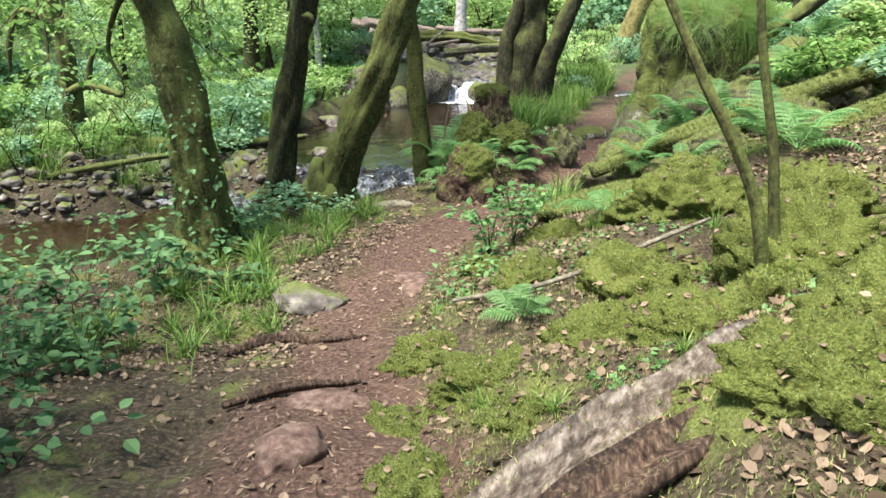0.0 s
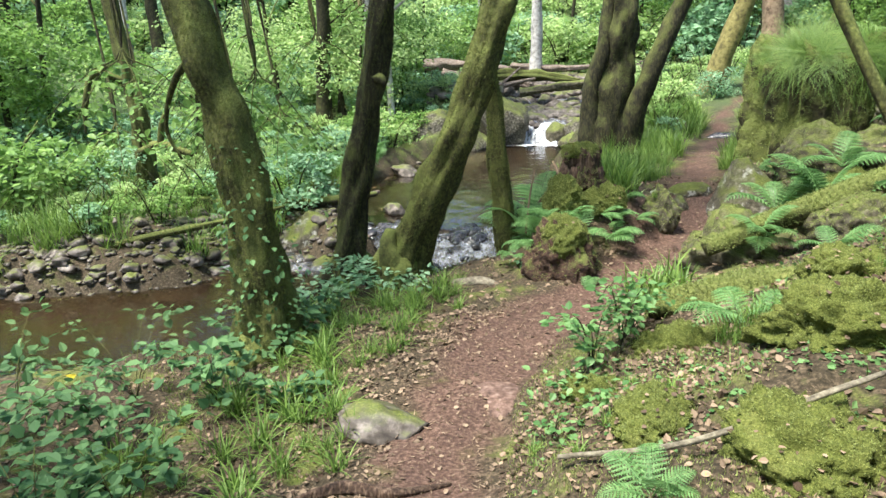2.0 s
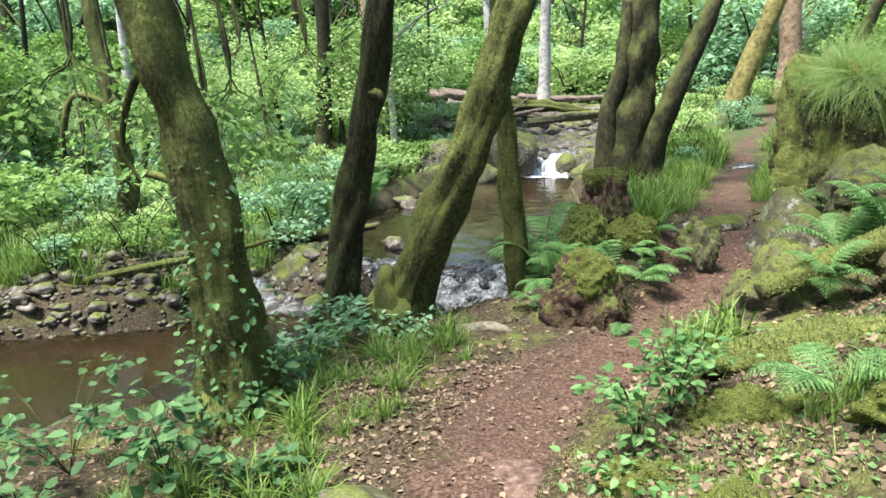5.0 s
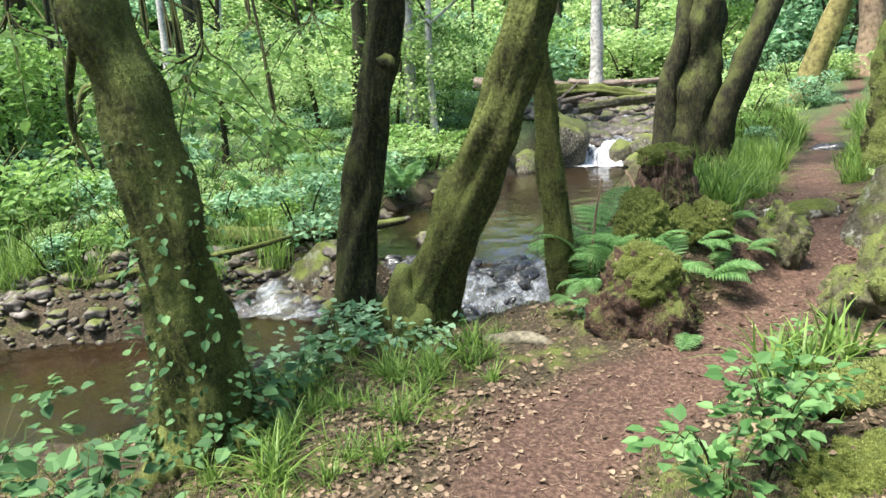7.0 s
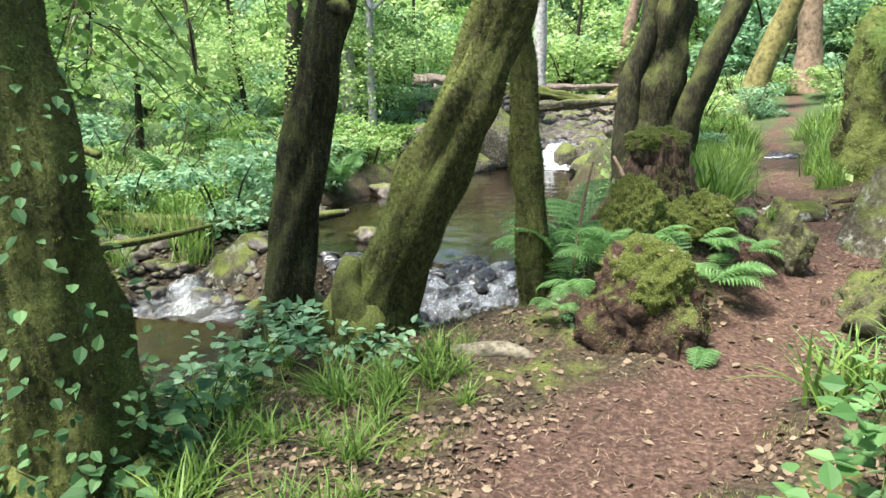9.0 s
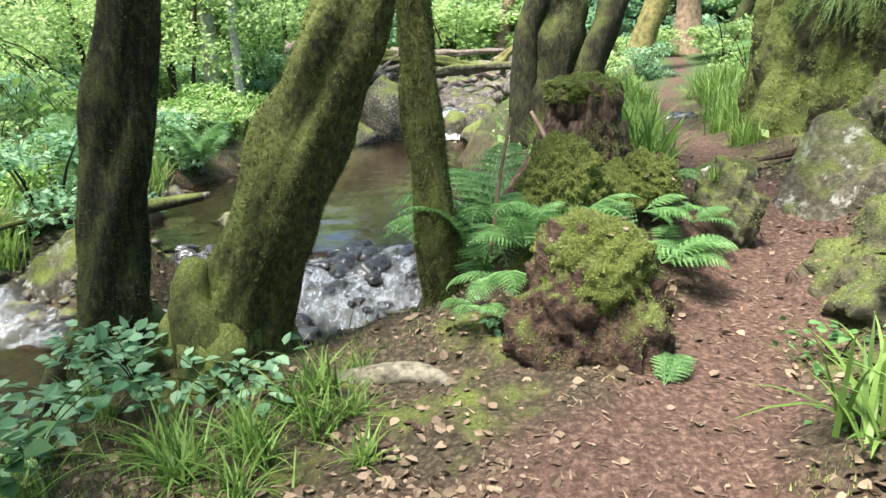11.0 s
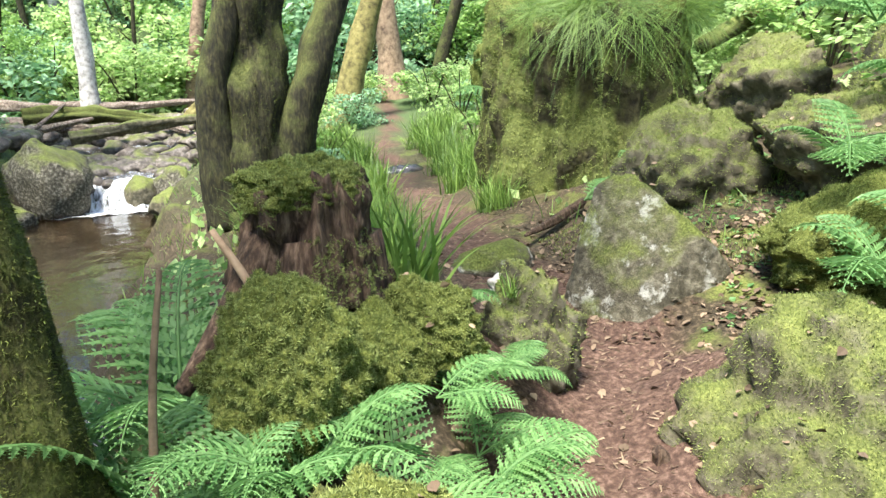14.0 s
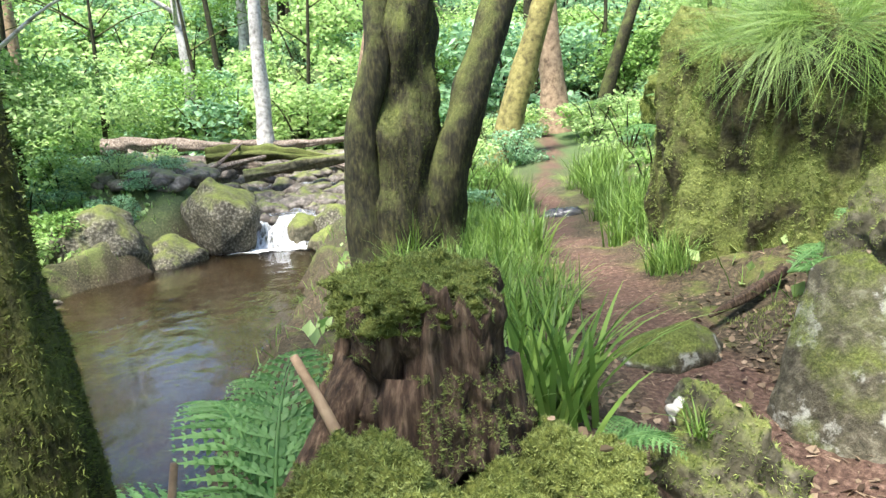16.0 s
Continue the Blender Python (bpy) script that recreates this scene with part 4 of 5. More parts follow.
log("bare_root", [(-0.75, 6.5, -0.26), (-0.38, 6.36, -0.10), (-0.05, 6.32, -0.03), (0.18, 6.14, -0.03)], [0.05, 0.065, 0.055, 0.015], ROOTWOOD, "smooth bare grey root beside the rapids", seed=9, category="root", rough=0.1, ridges=0.2)
log("driftwood_log", [(-5.8, 9.5, -0.2), (-4.6, 9.6, -0.22), (-3.6, 9.6, -0.14), (-2.5, 9.9, 0.0)], [0.13, 0.15, 0.11, 0.04], BARK_DARK, "dark driftwood log lying across the gravel", seed=10)
log("driftwood_branch", [(-3.5, 9.6, -0.3), (-3.0, 9.9, -0.1), (-2.6, 10.3, -0.06)], [0.03, 0.05, 0.03], DEADWOOD, "bleached forked driftwood branch", seed=11)
for k, (a, b, rr, m) in enumerate([((-4.6, 22.3, 0.75), (-0.9, 21.2, 0.32), 0.14, DEADWOOD), ((-2.8, 21.8, 0.7), (-0.2, 22.1, 0.5), 0.2, BARK), ((-4.2, 20.6, 0.4), (-1.5, 21.6, 0.65), 0.1, DEADWOOD), ((-1.8, 20.4, 0.3), (1.6, 20.8, 0.55), 0.13, ROCK_MOSS), ((-5.5, 23.4, 1.0), (-2.4, 22.4, 0.9), 0.2, DEADWOOD), ((-3.0, 20.2, 0.3), (-2.0, 21.8, 0.9), 0.05, DEADWOOD), ((0.3, 21.5, 0.5), (1.3, 22.5, 1.1), 0.1, BARK_YELLOW), ((-3.6, 23.2, 0.7), (-2.2, 20.0, 0.25), 0.07, DEADWOOD), ((-0.6, 22.6, 0.6), (0.9, 19.9, 0.2), 0.08, DEADWOOD), ((-4.8, 21.2, 0.5), (-3.2, 19.8, 0.3), 0.09, BARK), ((-2.6, 23.8, 0.9), (0.6, 23.2, 1.0), 0.12, DEADWOOD)]):
    mid = [(p + q) / 2 for p, q in zip(a, b)]
    a, b = (a[0], a[1], a[2] + 0.38), (b[0], b[1], b[2] + 0.38 + 0.22 * math.sin(k * 3.1))
    mid[2] += 0.38 + 0.14 * math.sin(k * 2.3)
    mid[1] += 0.4 * math.cos(k * 1.7)
    log("driftwood_log", [a, tuple(mid), b], [rr * 0.95, rr * 0.8, rr * 0.4], m, "fallen log jammed across the upper stream", seed=20 + k, rough=0.3)
log("fallen_tree", [(5.2, 12.2, 1.75), (6.4, 13.0, 2.5), (7.6, 13.8, 3.3)], [0.13, 0.13, 0.11], BARK_DARK, "dead trunk propped on the hillside", seed=31)
log("fallen_tree", [(5.6, 11.6, 1.75), (6.8, 12.0, 2.15), (8.6, 12.4, 2.6)], [0.09, 0.11, 0.12], BARK, "mossy dead branch on the hillside", 1500, seed=32)
log("dead_wood", [(2.45, 9.4, 0.44), (2.8, 9.62, 0.48), (3.15, 9.85, 0.54)], [0.012, 0.035, 0.03], ROTTEN, "reddish rotting wood lying at the stump's foot", seed=33)
log("branch", [(-5.8, 7.2, -0.35), (-4.9, 7.6, -0.15), (-4.0, 8.3, -0.05), (-3.6, 8.9, 0.0)], [0.06, 0.05, 0.04, 0.02], BARK, "mossy fallen branch on the far bank", 800, seed=34)
log("stick", [(1.02, 2.75, 0.42), (1.6, 2.72, 0.60), (2.2, 2.85, 0.86), (2.5, 2.9, 1.0)], [0.012, 0.014, 0.014, 0.01], ROOTWOOD, "long bare stick lying over the moss", seed=35, category="stick")
log("path_root", [(-0.5, 2.55, -0.02), (-0.15, 2.75, 0.06), (0.15, 2.75, 0.07), (0.42, 2.95, 0.02)], [0.02, 0.035, 0.03, 0.015], ROTTEN, "exposed root crossing the trodden path", seed=36, category="root")
log("path_root", [(0.05, 1.6, 0.28), (0.3, 1.9, 0.24), (0.6, 2.1, 0.18)], [0.02, 0.03, 0.015], ROTTEN, "thin root crossing the trodden path", seed=37, category="root")
log("path_stub", [(1.85, 7.1, 0.06), (1.84, 7.12, 0.16), (1.82, 7.12, 0.2)], [0.035, 0.03, 0.02], ROTTEN, "short broken stub standing in the path", seed=38, category="root")
log("stick", [(0.26, 7.05, 0.3), (0.30, 7.05, 0.72), (0.35, 7.05, 1.02)], [0.012, 0.010, 0.006], BARK_TAN, "thin upright bare stick on the bank", seed=39, category="stick")
log("sapling", [(2.62, 2.15, 0.85), (2.5, 2.2, 1.35), (2.2, 2.3, 1.9), (1.85, 2.45, 2.6), (1.6, 2.6, 3.4)], [0.035, 0.028, 0.024, 0.02, 0.012], BARK, "slim bare leaning sapling on the bank", seed=40, category="sapling")
log("sapling", [(2.7, 2.3, 0.9), (2.62, 2.4, 1.5), (2.48, 2.5, 2.2), (2.4, 2.6, 3.2)], [0.03, 0.024, 0.02, 0.012], BARK, "slim grey sapling on the bank", seed=42, category="sapling")
stump(2.65, 2.05, 0.68, 0.3, 0.30, 0.14, 44, "mossy root mound under the saplings", 9000, MOSS)

# ---- ferns, grasses and herbs ----
for k, (x, y, z, s, n, aim, lift) in enumerate([(0.42, 6.85, 0.40, 0.55, 6, None, 20), (0.62, 6.95, 0.42, 0.6, 7, None, 12), (0.30, 6.72, 0.30, 0.45, 5, 120, 0), (0.85, 6.85, 0.35, 0.5, 6, None, 15), (1.12, 6.95, 0.30, 0.5, 6, -60, 10),
                                             (0.2, 6.6, 0.18, 0.32, 4, 150, 0), (1.15, 7.35, 0.42, 0.45, 5, -80, 8), (0.22, 7.6, 0.1, 0.75, 9, None, 28), (0.3, 8.1, 0.2, 0.85, 9, None, 26), (0.25, 8.8, 0.0, 0.8, 8, None, 30), (1.05, 7.15, 0.52, 0.34, 4, -90, 0),
                                             (2.05, 4.2, 0.62, 0.5, 5, None, 20), (2.7, 4.9, 0.9, 0.36, 4, None, 25), (3.4, 5.2, 1.1, 0.6, 6, None, 30), (2.45, 6.1, 0.7, 0.42, 5, None, 25), (1.45, 2.45, 0.42, 0.34, 6, None, 25),
                                             (2.5, 6.3, 0.55, 0.45, 5, -120, 5), (2.75, 7.05, 0.62, 0.6, 6, None, 30), (3.1, 6.9, 0.75, 0.75, 7, None, 35), (3.5, 7.9, 0.95, 0.6, 6, None, 25), (2.95, 9.5, 0.62, 0.5, 6, -120, 5), (3.3, 9.4, 0.7, 0.55, 6, -90, 8),
                                             (-3.9, 10.8, -0.1, 0.95, 9, None, 35), (-4.8, 11.6, 0.0, 0.9, 8, None, 35), (-3.6, 12.6, -0.1, 0.8, 8, None, 30), (-5.5, 10.9, 0, 0.8, 7, None, 35), (4.9, 9.0, 1.75, 0.7, 7, None, 25), (4.4, 8.0, 1.3, 0.7, 7, None, 25), (3.4, 4.4, 1.15, 0.6, 7, None, 20),
                                             (4.0, 12.6, 1.1, 0.9, 8, None, 35), (4.6, 13.4, 1.3, 0.9, 8, None, 35), (0.95, 6.1, 0.05, 0.22, 4, -60, 10), (1.18, 7.15, 0.3, 0.34, 4, -70, 12), (1.42, 7.5, 0.38, 0.3, 4, -60, 12), (0.45, 7.1, 0.45, 0.4, 5, 200, 5), (1.3, 7.85, 0.5, 0.3, 4, -90, 8)]):
    fern(x, y, max(z, gz(x, y) - 0.02) if k not in (7, 8, 9) else gz(x, y), s * (0.78 if k < 7 or k == 10 else 1.0), 300 + k, n, aim, lift=lift)
rg = random.Random(9)
spots = [(-0.55, 6.15, 1, 1.0), (-0.4, 5.95, 0, 0.9), (-0.75, 6.0, 1, 1.1), (-1.0, 5.9, 0, 1.0), (-0.85, 5.6, 1, 0.9), (-0.6, 5.5, 0, 0.8), (-0.2, 5.75, 1, 0.7), (-0.95, 4.35, 0, 1.0), (-0.85, 4.05, 1, 0.9), (-1.0, 3.8, 0, 1.0), (-0.8, 3.6, 1, 1.1), (-0.95, 3.3, 0, 1.0), (-0.7, 3.1, 0, 0.9), (-0.8, 2.8, 1, 1.0),
         (-1.1, 4.75, 0, 0.9), (-0.9, 5.0, 1, 0.8), (-1.3, 3.6, 0, 1.1), (-0.65, 2.5, 0, 0.9), (1.45, 5.55, 1, 1.3), (1.6, 5.75, 1, 1.3), (1.55, 5.35, 0, 1.2), (1.75, 5.5, 1, 1.2), (1.15, 7.95, 3, 0.95), (1.22, 8.1, 3, 1.0), (1.3, 8.3, 3, 0.9), (1.08, 8.2, 3, 0.9), (1.15, 8.5, 2, 0.9),
         (1.62, 7.85, 1, 0.5), (2.3, 4.3, 0, 0.8), (1.6, 3.5, 1, 0.5), (2.2, 3.8, 0, 0.6), (0.85, 3.2, 1, 0.45), (0.9, 2.9, 1, 0.4), (1.95, 3.95, 2, 0.6), (2.1, 4.05, 2, 0.6)]
for x, y, k, s in spots:
    grass(x, y, k, s * rg.uniform(0.85, 1.15), rg.uniform(0, 360), None if (x, y) != (1.62, 7.85) else 0.56)
for k in range(60):
    x, y = rg.uniform(-1.75, -0.3), rg.uniform(2.6, 6.45)
    if float(path_off(x, y)) < -0.5 and gz(x, y) > -0.5 and math.hypot(x + 1.6, y - 4.68) > 0.4:
        grass(x, y, rg.choice((0, 1, 0)), rg.uniform(0.5, 0.95), rg.uniform(0, 360), None, "low woodland grass on the stream bank")
for k in range(26):
    x, y = rg.uniform(0.9, 3.4), rg.uniform(1.2, 6.0)
    if float(path_off(x, y)) > 0.55:
        grass(x, y, rg.choice((0, 1)), rg.uniform(0.25, 0.5), rg.uniform(0, 360), None, "short grass among the moss")
blades = []
for k in range(190):
    y = rg.uniform(9.5, 17)
    px = float(np.interp(y, PATH_Y, PATH_X))
    x = px - rg.uniform(0.38, 1.6) if rg.random() < 0.5 else px + rg.uniform(0.4, 1.3)
    if gz(x, y) > -0.2 and math.hypot(x - 3.88, y - 10.95) > 1.05 and (y > 10.3 or x < 2.0):
        m = pose(x, y, gz(x, y) - 0.01, 0, 0, rg.uniform(0, 360)) @ Matrix.Scale(rg.uniform(0.6, 1.1), 4)
        src = TUFTS[rg.choice((2, 2, 2, 3))]
        blades.append(([tuple(m @ q.co) for q in src.vertices], [tuple(p.vertices) for p in src.polygons]))
tagged(new("long_grass", mesh_of("long_grass", *joined(blades), GRASS)), "long bright grass growing thickly beside the path", "grass", kind="stuff")
for k in range(110):
    x, y = rg.uniform(-9, -3.9), rg.uniform(6.3, 13)
    if gz(x, y) > -0.5:
        grass(x, y, 2, rg.uniform(0.8, 1.5), rg.uniform(0, 360), None, "tall pale grass on the far bank")

for k, (x, y, st_, R, H, leaf, n, aim, fan) in enumerate([(-1.5, 2.6, 9, 0.7, 0.5, 0.085, 16, 150, 150), (-1.9, 3.1, 9, 0.7, 0.55, 0.085, 16, 180, 150), (-1.3, 1.9, 9, 0.6, 0.4, 0.08, 15, 160, 160), (-2.3, 3.8, 8, 0.7, 0.5, 0.08, 15, 120, 160), (-1.0, 1.1, 7, 0.5, 0.3, 0.075, 14, 180, 160), (-0.5, 0.9, 5, 0.4, 0.22, 0.07, 12, 150, 150), (-2.4, 2.4, 9, 0.8, 0.6, 0.085, 16, 180, 180), (-2.0, 1.6, 9, 0.8, 0.5, 0.085, 16, 180, 180), (-1.55, 3.75, 9, 0.5, 0.45, 0.095, 15, 200, 170), (-1.05, 3.7, 6, 0.4, 0.3, 0.09, 12, -90, 150), (-1.7, 4.6, 8, 0.5, 0.35, 0.09, 14, 180, 180), (-1.35, 5.2, 7, 0.4, 0.3, 0.085, 13, 180, 180), (-1.9, 5.2, 8, 0.5, 0.35, 0.085, 14, 180, 180), (-2.7, 3.1, 9, 0.8, 0.6, 0.09, 16, 180, 180), (-1.2, 2.3, 8, 0.5, 0.35, 0.085, 15, 180, 150)]):
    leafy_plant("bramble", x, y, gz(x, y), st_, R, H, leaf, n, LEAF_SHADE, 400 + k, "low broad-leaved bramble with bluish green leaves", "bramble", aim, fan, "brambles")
for k, (x, y, z, st_, R, H, leaf, n) in enumerate([(-1.35, 6.35, -0.2, 9, 0.5, 0.32, 0.075, 14), (-0.95, 6.3, -0.2, 8, 0.45, 0.25, 0.07, 13), (-1.75, 6.4, -0.3, 8, 0.45, 0.3, 0.075, 13), (-1.5, 5.75, -0.2, 7, 0.4, 0.3, 0.08, 12), (0.28, 6.55, 0.05, 5, 0.2, 0.2, 0.045, 10)]):
    leafy_plant("low_shrub", x, y, z, st_, R, H, leaf, n, LEAF_BLUE, 430 + k, "spreading low shrub with pointed leaves on the bank", "shrub")
for k, (x, y, st_, R, H, leaf, n) in enumerate([(1.12, 4.15, 9, 0.30, 0.42, 0.065, 15), (1.3, 4.4, 8, 0.3, 0.5, 0.065, 14), (1.38, 4.75, 7, 0.3, 0.42, 0.06, 14), (1.05, 3.75, 6, 0.22, 0.2, 0.055, 12), (0.95, 3.3, 5, 0.2, 0.15, 0.05, 10), (1.7, 6.3, 5, 0.25, 0.2, 0.05, 10), (1.3, 3.2, 4, 0.2, 0.12, 0.05, 10)]):
    leafy_plant("young_ash", x, y, gz(x, y), st_, R, H, leaf, n, FERN, 450 + k, "young seedling shrub with fresh green leaflets", "shrub", spread=0.12)

# ivy climbing the leaning tree
ivy = thing("ivy", -1.58, 4.45, gz(-1.58, 4.45), "trailing ivy leaves climbing the mossy trunk", "ivy")
n = 330
hh = rng.uniform(0, 1, n) ** 2.0 * 1.7
aa = rng.uniform(-2.9, 0.4, n)
tx = np.interp(hh, [0, 1.0, 1.7, 2.4], [-1.60, -1.62, -1.70, -1.87])
rr = np.interp(hh, [0, 0.4, 1, 2], [0.30, 0.24, 0.2, 0.18]) + rng.uniform(0.0, 0.12, n) * (hh < 1.5)
P = np.column_stack([tx + np.cos(aa) * rr + 1.58, 4.68 + np.sin(aa) * rr - 4.45, hh - 0.05 - gz(-1.58, 4.45)])
Fw = np.column_stack([np.cos(aa) * 0.8, np.sin(aa) * 0.8, rng.uniform(-0.7, 0.1, n)]) + rng.normal(0, 0.5, (n, 3))
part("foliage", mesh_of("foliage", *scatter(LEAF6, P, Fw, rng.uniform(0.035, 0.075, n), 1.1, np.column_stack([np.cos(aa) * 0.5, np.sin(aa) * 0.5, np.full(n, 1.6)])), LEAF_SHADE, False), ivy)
for k, (x, y, z, aim) in enumerate([(-2.0, 5.6, 1.9, -120), (-2.5, 6.0, 1.7, -60), (-2.9, 5.0, 2.1, -90), (-3.3, 6.6, 2.0, -30), (-2.3, 7.6, 2.2, -100), (-3.6, 7.4, 1.5, -80), (-4.4, 8.2, 1.9, -60), (-3.0, 7.9, 1.3, -20), (-4.9, 7.2, 1.2, -100), (-5.6, 8.6, 1.7, -60), (-3.9, 9.0, 2.3, -90), (-2.1, 8.6, 2.6, 0)]):
    t = thing("hanging_bough", x, y, z, "thin drooping bough of fresh leaves above the stream", "bough", "boughs")
    lv = []
    for s in range(5):
        q = radians(aim + 50 * (s - 2))
        pts = [(-0.6, 0.5, 2.6), (-0.2, 0.2, 1.0), (0, 0, 0.25), (math.cos(q) * 0.3, math.sin(q) * 0.3, 0.05), (math.cos(q) * 0.7, math.sin(q) * 0.7, -0.35)]
        l, stem_ = spray(pts[2:], 26, 0.085, LEAF, 700 + 9 * k + s, 0.16)
        lv.append(l)
        part("twig", mesh_of("twig", *tube(pts, [0.02, 0.014, 0.008, 0.005, 0.003], 6, 0.02, cap=False), BARK_DARK), t)
    part("foliage", mesh_of("foliage", *joined(lv), LEAF, False), t)
yl = tagged(new("fallen_leaf", mesh_of("fallen_leaf", *scatter(LEAF6, [(0, 0, 0)], [(1, -0.4, 0.1)], 0.1, 1.3), YELLOW, False)), "single yellow leaf hanging over the water", "leaf")
yl.matrix_world = pose(-2.55, 3.45, 0.12)

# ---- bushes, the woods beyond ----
BUSH = [mesh_of("foliage", *clump(1500, 1.0, 1.0, 0.8, 0.10, LEAF4, 9), m, False) for m in (LEAF, LEAF_SUNLIT, LEAF_BLUE, LEAF_SUNLIT, LEAF_BLUE)]
HERB = [mesh_of("foliage", *clump(700, 0.6, 0.6, 0.45, 0.085, LEAF4, 8), m, False) for m in (LEAF_SUNLIT, LEAF, LEAF_BLUE)]
STEM = mesh_of("stem", *joined([tube([(0, 0, -0.8), (math.cos(a) * 0.3, math.sin(a) * 0.3, 0.1), (math.cos(a) * 0.6, math.sin(a) * 0.6, 0.5)], [0.02, 0.014, 0.006], 5, 0.05) for a in (0.3, 1.5, 2.8, 4.1, 5.3)]), BARK_DARK)

def bush(x, y, size, kinds, label, lift=0.45, rr=rg):
    nm = "shrub" if y > 25 else "bush"
    t = thing(nm, x, y, gz(x, y), label, nm, "undergrowth")
    m = pose(0, 0, lift * size, 0, 0, rr.uniform(0, 360)) @ Matrix.Diagonal((size, size, size * rr.uniform(0.7, 1.1), 1))
    for nm, me_ in (("foliage", rr.choice(kinds)), ("stem", STEM)):
        ob = new(nm, me_)
        ob.parent = t
        ob.matrix_basis = m
    return t

def sow(n, x0, x1, y0, y1, lo, hi, kinds, label, cond=lambda x, y: True, lift=0.45):
    for _ in range(n):
        x, y = rg.uniform(x0, x1), rg.uniform(y0, y1)
        dd, _b, ww = stream_at(np.array([x]), np.array([y]))
        if (dd[0] > ww[0] + 0.4 or y > 25.5) and abs(float(path_off(x, y))) > 0.75 and cond(x, y):
            bush(x, y, rg.uniform(lo, hi), kinds, label, lift)

sow(30, -8.8, -5.2, 6.4, 9.6, 0.35, 0.7, HERB, "low leafy herbs on the far bank")
sow(80, -11, -3.8, 9.5, 21, 0.5, 1.0, BUSH + HERB, "dense leafy undergrowth across the stream")
# Light-coloured herbs added in front to brighten the dark far bank.
sow(34, -7.5, -3.2, 10, 15, 0.4, 0.8, HERB[:1] + HERB[2:], "fresh pale green herbs along the pool")
sow(45, -20, -8, 6, 26, 0.9, 1.7, BUSH, "tall leafy bush in the wood")
sow(150, -26, 22, 25.5, 44, 1.2, 2.8, BUSH, "leafy bush on the wooded slope", lift=0.4)
sow(80, -14, 14, 25.5, 31, 1.2, 2.2, BUSH, "leafy bush at the foot of the slope", lift=0.4)
sow(60, 2, 14, 15, 27, 0.6, 1.2, BUSH + HERB, "bright undergrowth along the path")
sow(30, 0.3, 4.5, 14, 24, 0.5, 0.9, HERB, "pale green herbs beside the path", lambda x, y: x < 6)
sow(60, -26, -6, 30, 46, 2.2, 3.6, BUSH, "tall leafy thicket high on the far slope", lift=0.5)
sow(45, -26, -7, 23, 40, 1.5, 2.8, BUSH, "leafy bush on the far slope", lift=0.4)
sow(45, 5.5, 16, 8, 20, 0.7, 1.5, BUSH, "leafy bush on the hillside")
sow(30, 4.0, 12, -2, 8, 0.7, 1.4, BUSH, "leafy bush on the hillside", lambda x, y: x > 4.6)

for x, y, s in ((-3.7, 18.9, 0.55), (-4.4, 19.6, 0.7), (-3.3, 20.1, 0.5), (-4.6, 18.2, 0.6), (-5.2, 16.6, 0.6), (-4.2, 17.2, 0.5), (-5.4, 20.6, 0.8), (-3.9, 21.6, 0.6), (-3.1, 18.3, 0.42), (-2.95, 19.3, 0.42), (-3.4, 17.6, 0.45), (-3.6, 16.9, 0.45)):
    bush(x, y, s, BUSH, "leafy bush beside the waterfall")
CROWN = [mesh_of("crown", *clump(3600, 3.4, 3.4, 2.6, 0.20, LEAF4, 16), m, False) for m in (LEAF_SUNLIT, LEAF_SUNLIT, LEAF)]

def wood_tree(x, y, r0, tall, lean, material, seed, label, crown=True, low=0.62, scale=1.0):
    rr = random.Random(seed)
    z = gz(x, y)
    lx, ly = lean
    pts = [(0, 0, -0.3), (lx * 0.12, ly * 0.12, tall * 0.12), (lx * 0.35 + rr.uniform(-.1, .1), ly * 0.35, tall * 0.38), (lx * 0.7, ly * 0.7, tall * 0.7), (lx, ly, tall)]
    t = thing("tree", x, y, z, label, "tree", "trees of the wood")
    part("trunk", mesh_of("trunk", *tube(pts, [r0 * 1.5, r0, r0 * 0.85, r0 * 0.6, r0 * 0.2], 12, 0.1, 3, seed), material), t)
    for k in range(3):
        a = rr.uniform(0, 6.28)
        h = tall * rr.uniform(0.45, 0.7)
        part("limb", mesh_of("limb", *tube([(lx * h / tall, ly * h / tall, h), (lx * h / tall + math.cos(a) * 1.0, ly * h / tall + math.sin(a) * 1.0, h + 0.6), (lx * h / tall + math.cos(a) * 2.2, ly * h / tall + math.sin(a) * 2.2, h + 1.0)], [r0 * 0.4, r0 * 0.25, r0 * 0.08], 8, 0.1, 3, seed + k), material), t)
    if crown:
        ob = new("crown", rr.choice(CROWN))
        ob.parent = t
        ob.matrix_basis = pose(lx * 0.8, ly * 0.8, tall * low + 1.5, 0, 0, rr.uniform(0, 360)) @ Matrix.Scale(scale * rr.uniform(0.8, 1.2), 4)
    return t

wood_tree(-1.75, 23.5, 0.19, 9, (0.3, 0), BARK_PALE, 1, "pale-barked straight tree beyond the stream", False)
wood_tree(3.3, 19.6, 0.26, 8, (2.6, 0), BARK_YELLOW, 2, "yellow mossy tree leaning over the path", False)
wood_tree(5.3, 22.6, 0.30, 10, (-0.6, 0), BARK_TAN, 3, "reddish-brown straight tree beside the path", False)
wood_tree(0.4, 25.5, 0.2, 8, (1.8, 0), BARK_TAN, 4, "brown leaning tree on the slope", False)
wood_tree(7.0, 24.5, 0.17, 9, (3.5, 0), BARK_DARK, 5, "dark leaning tree on the hillside", False)
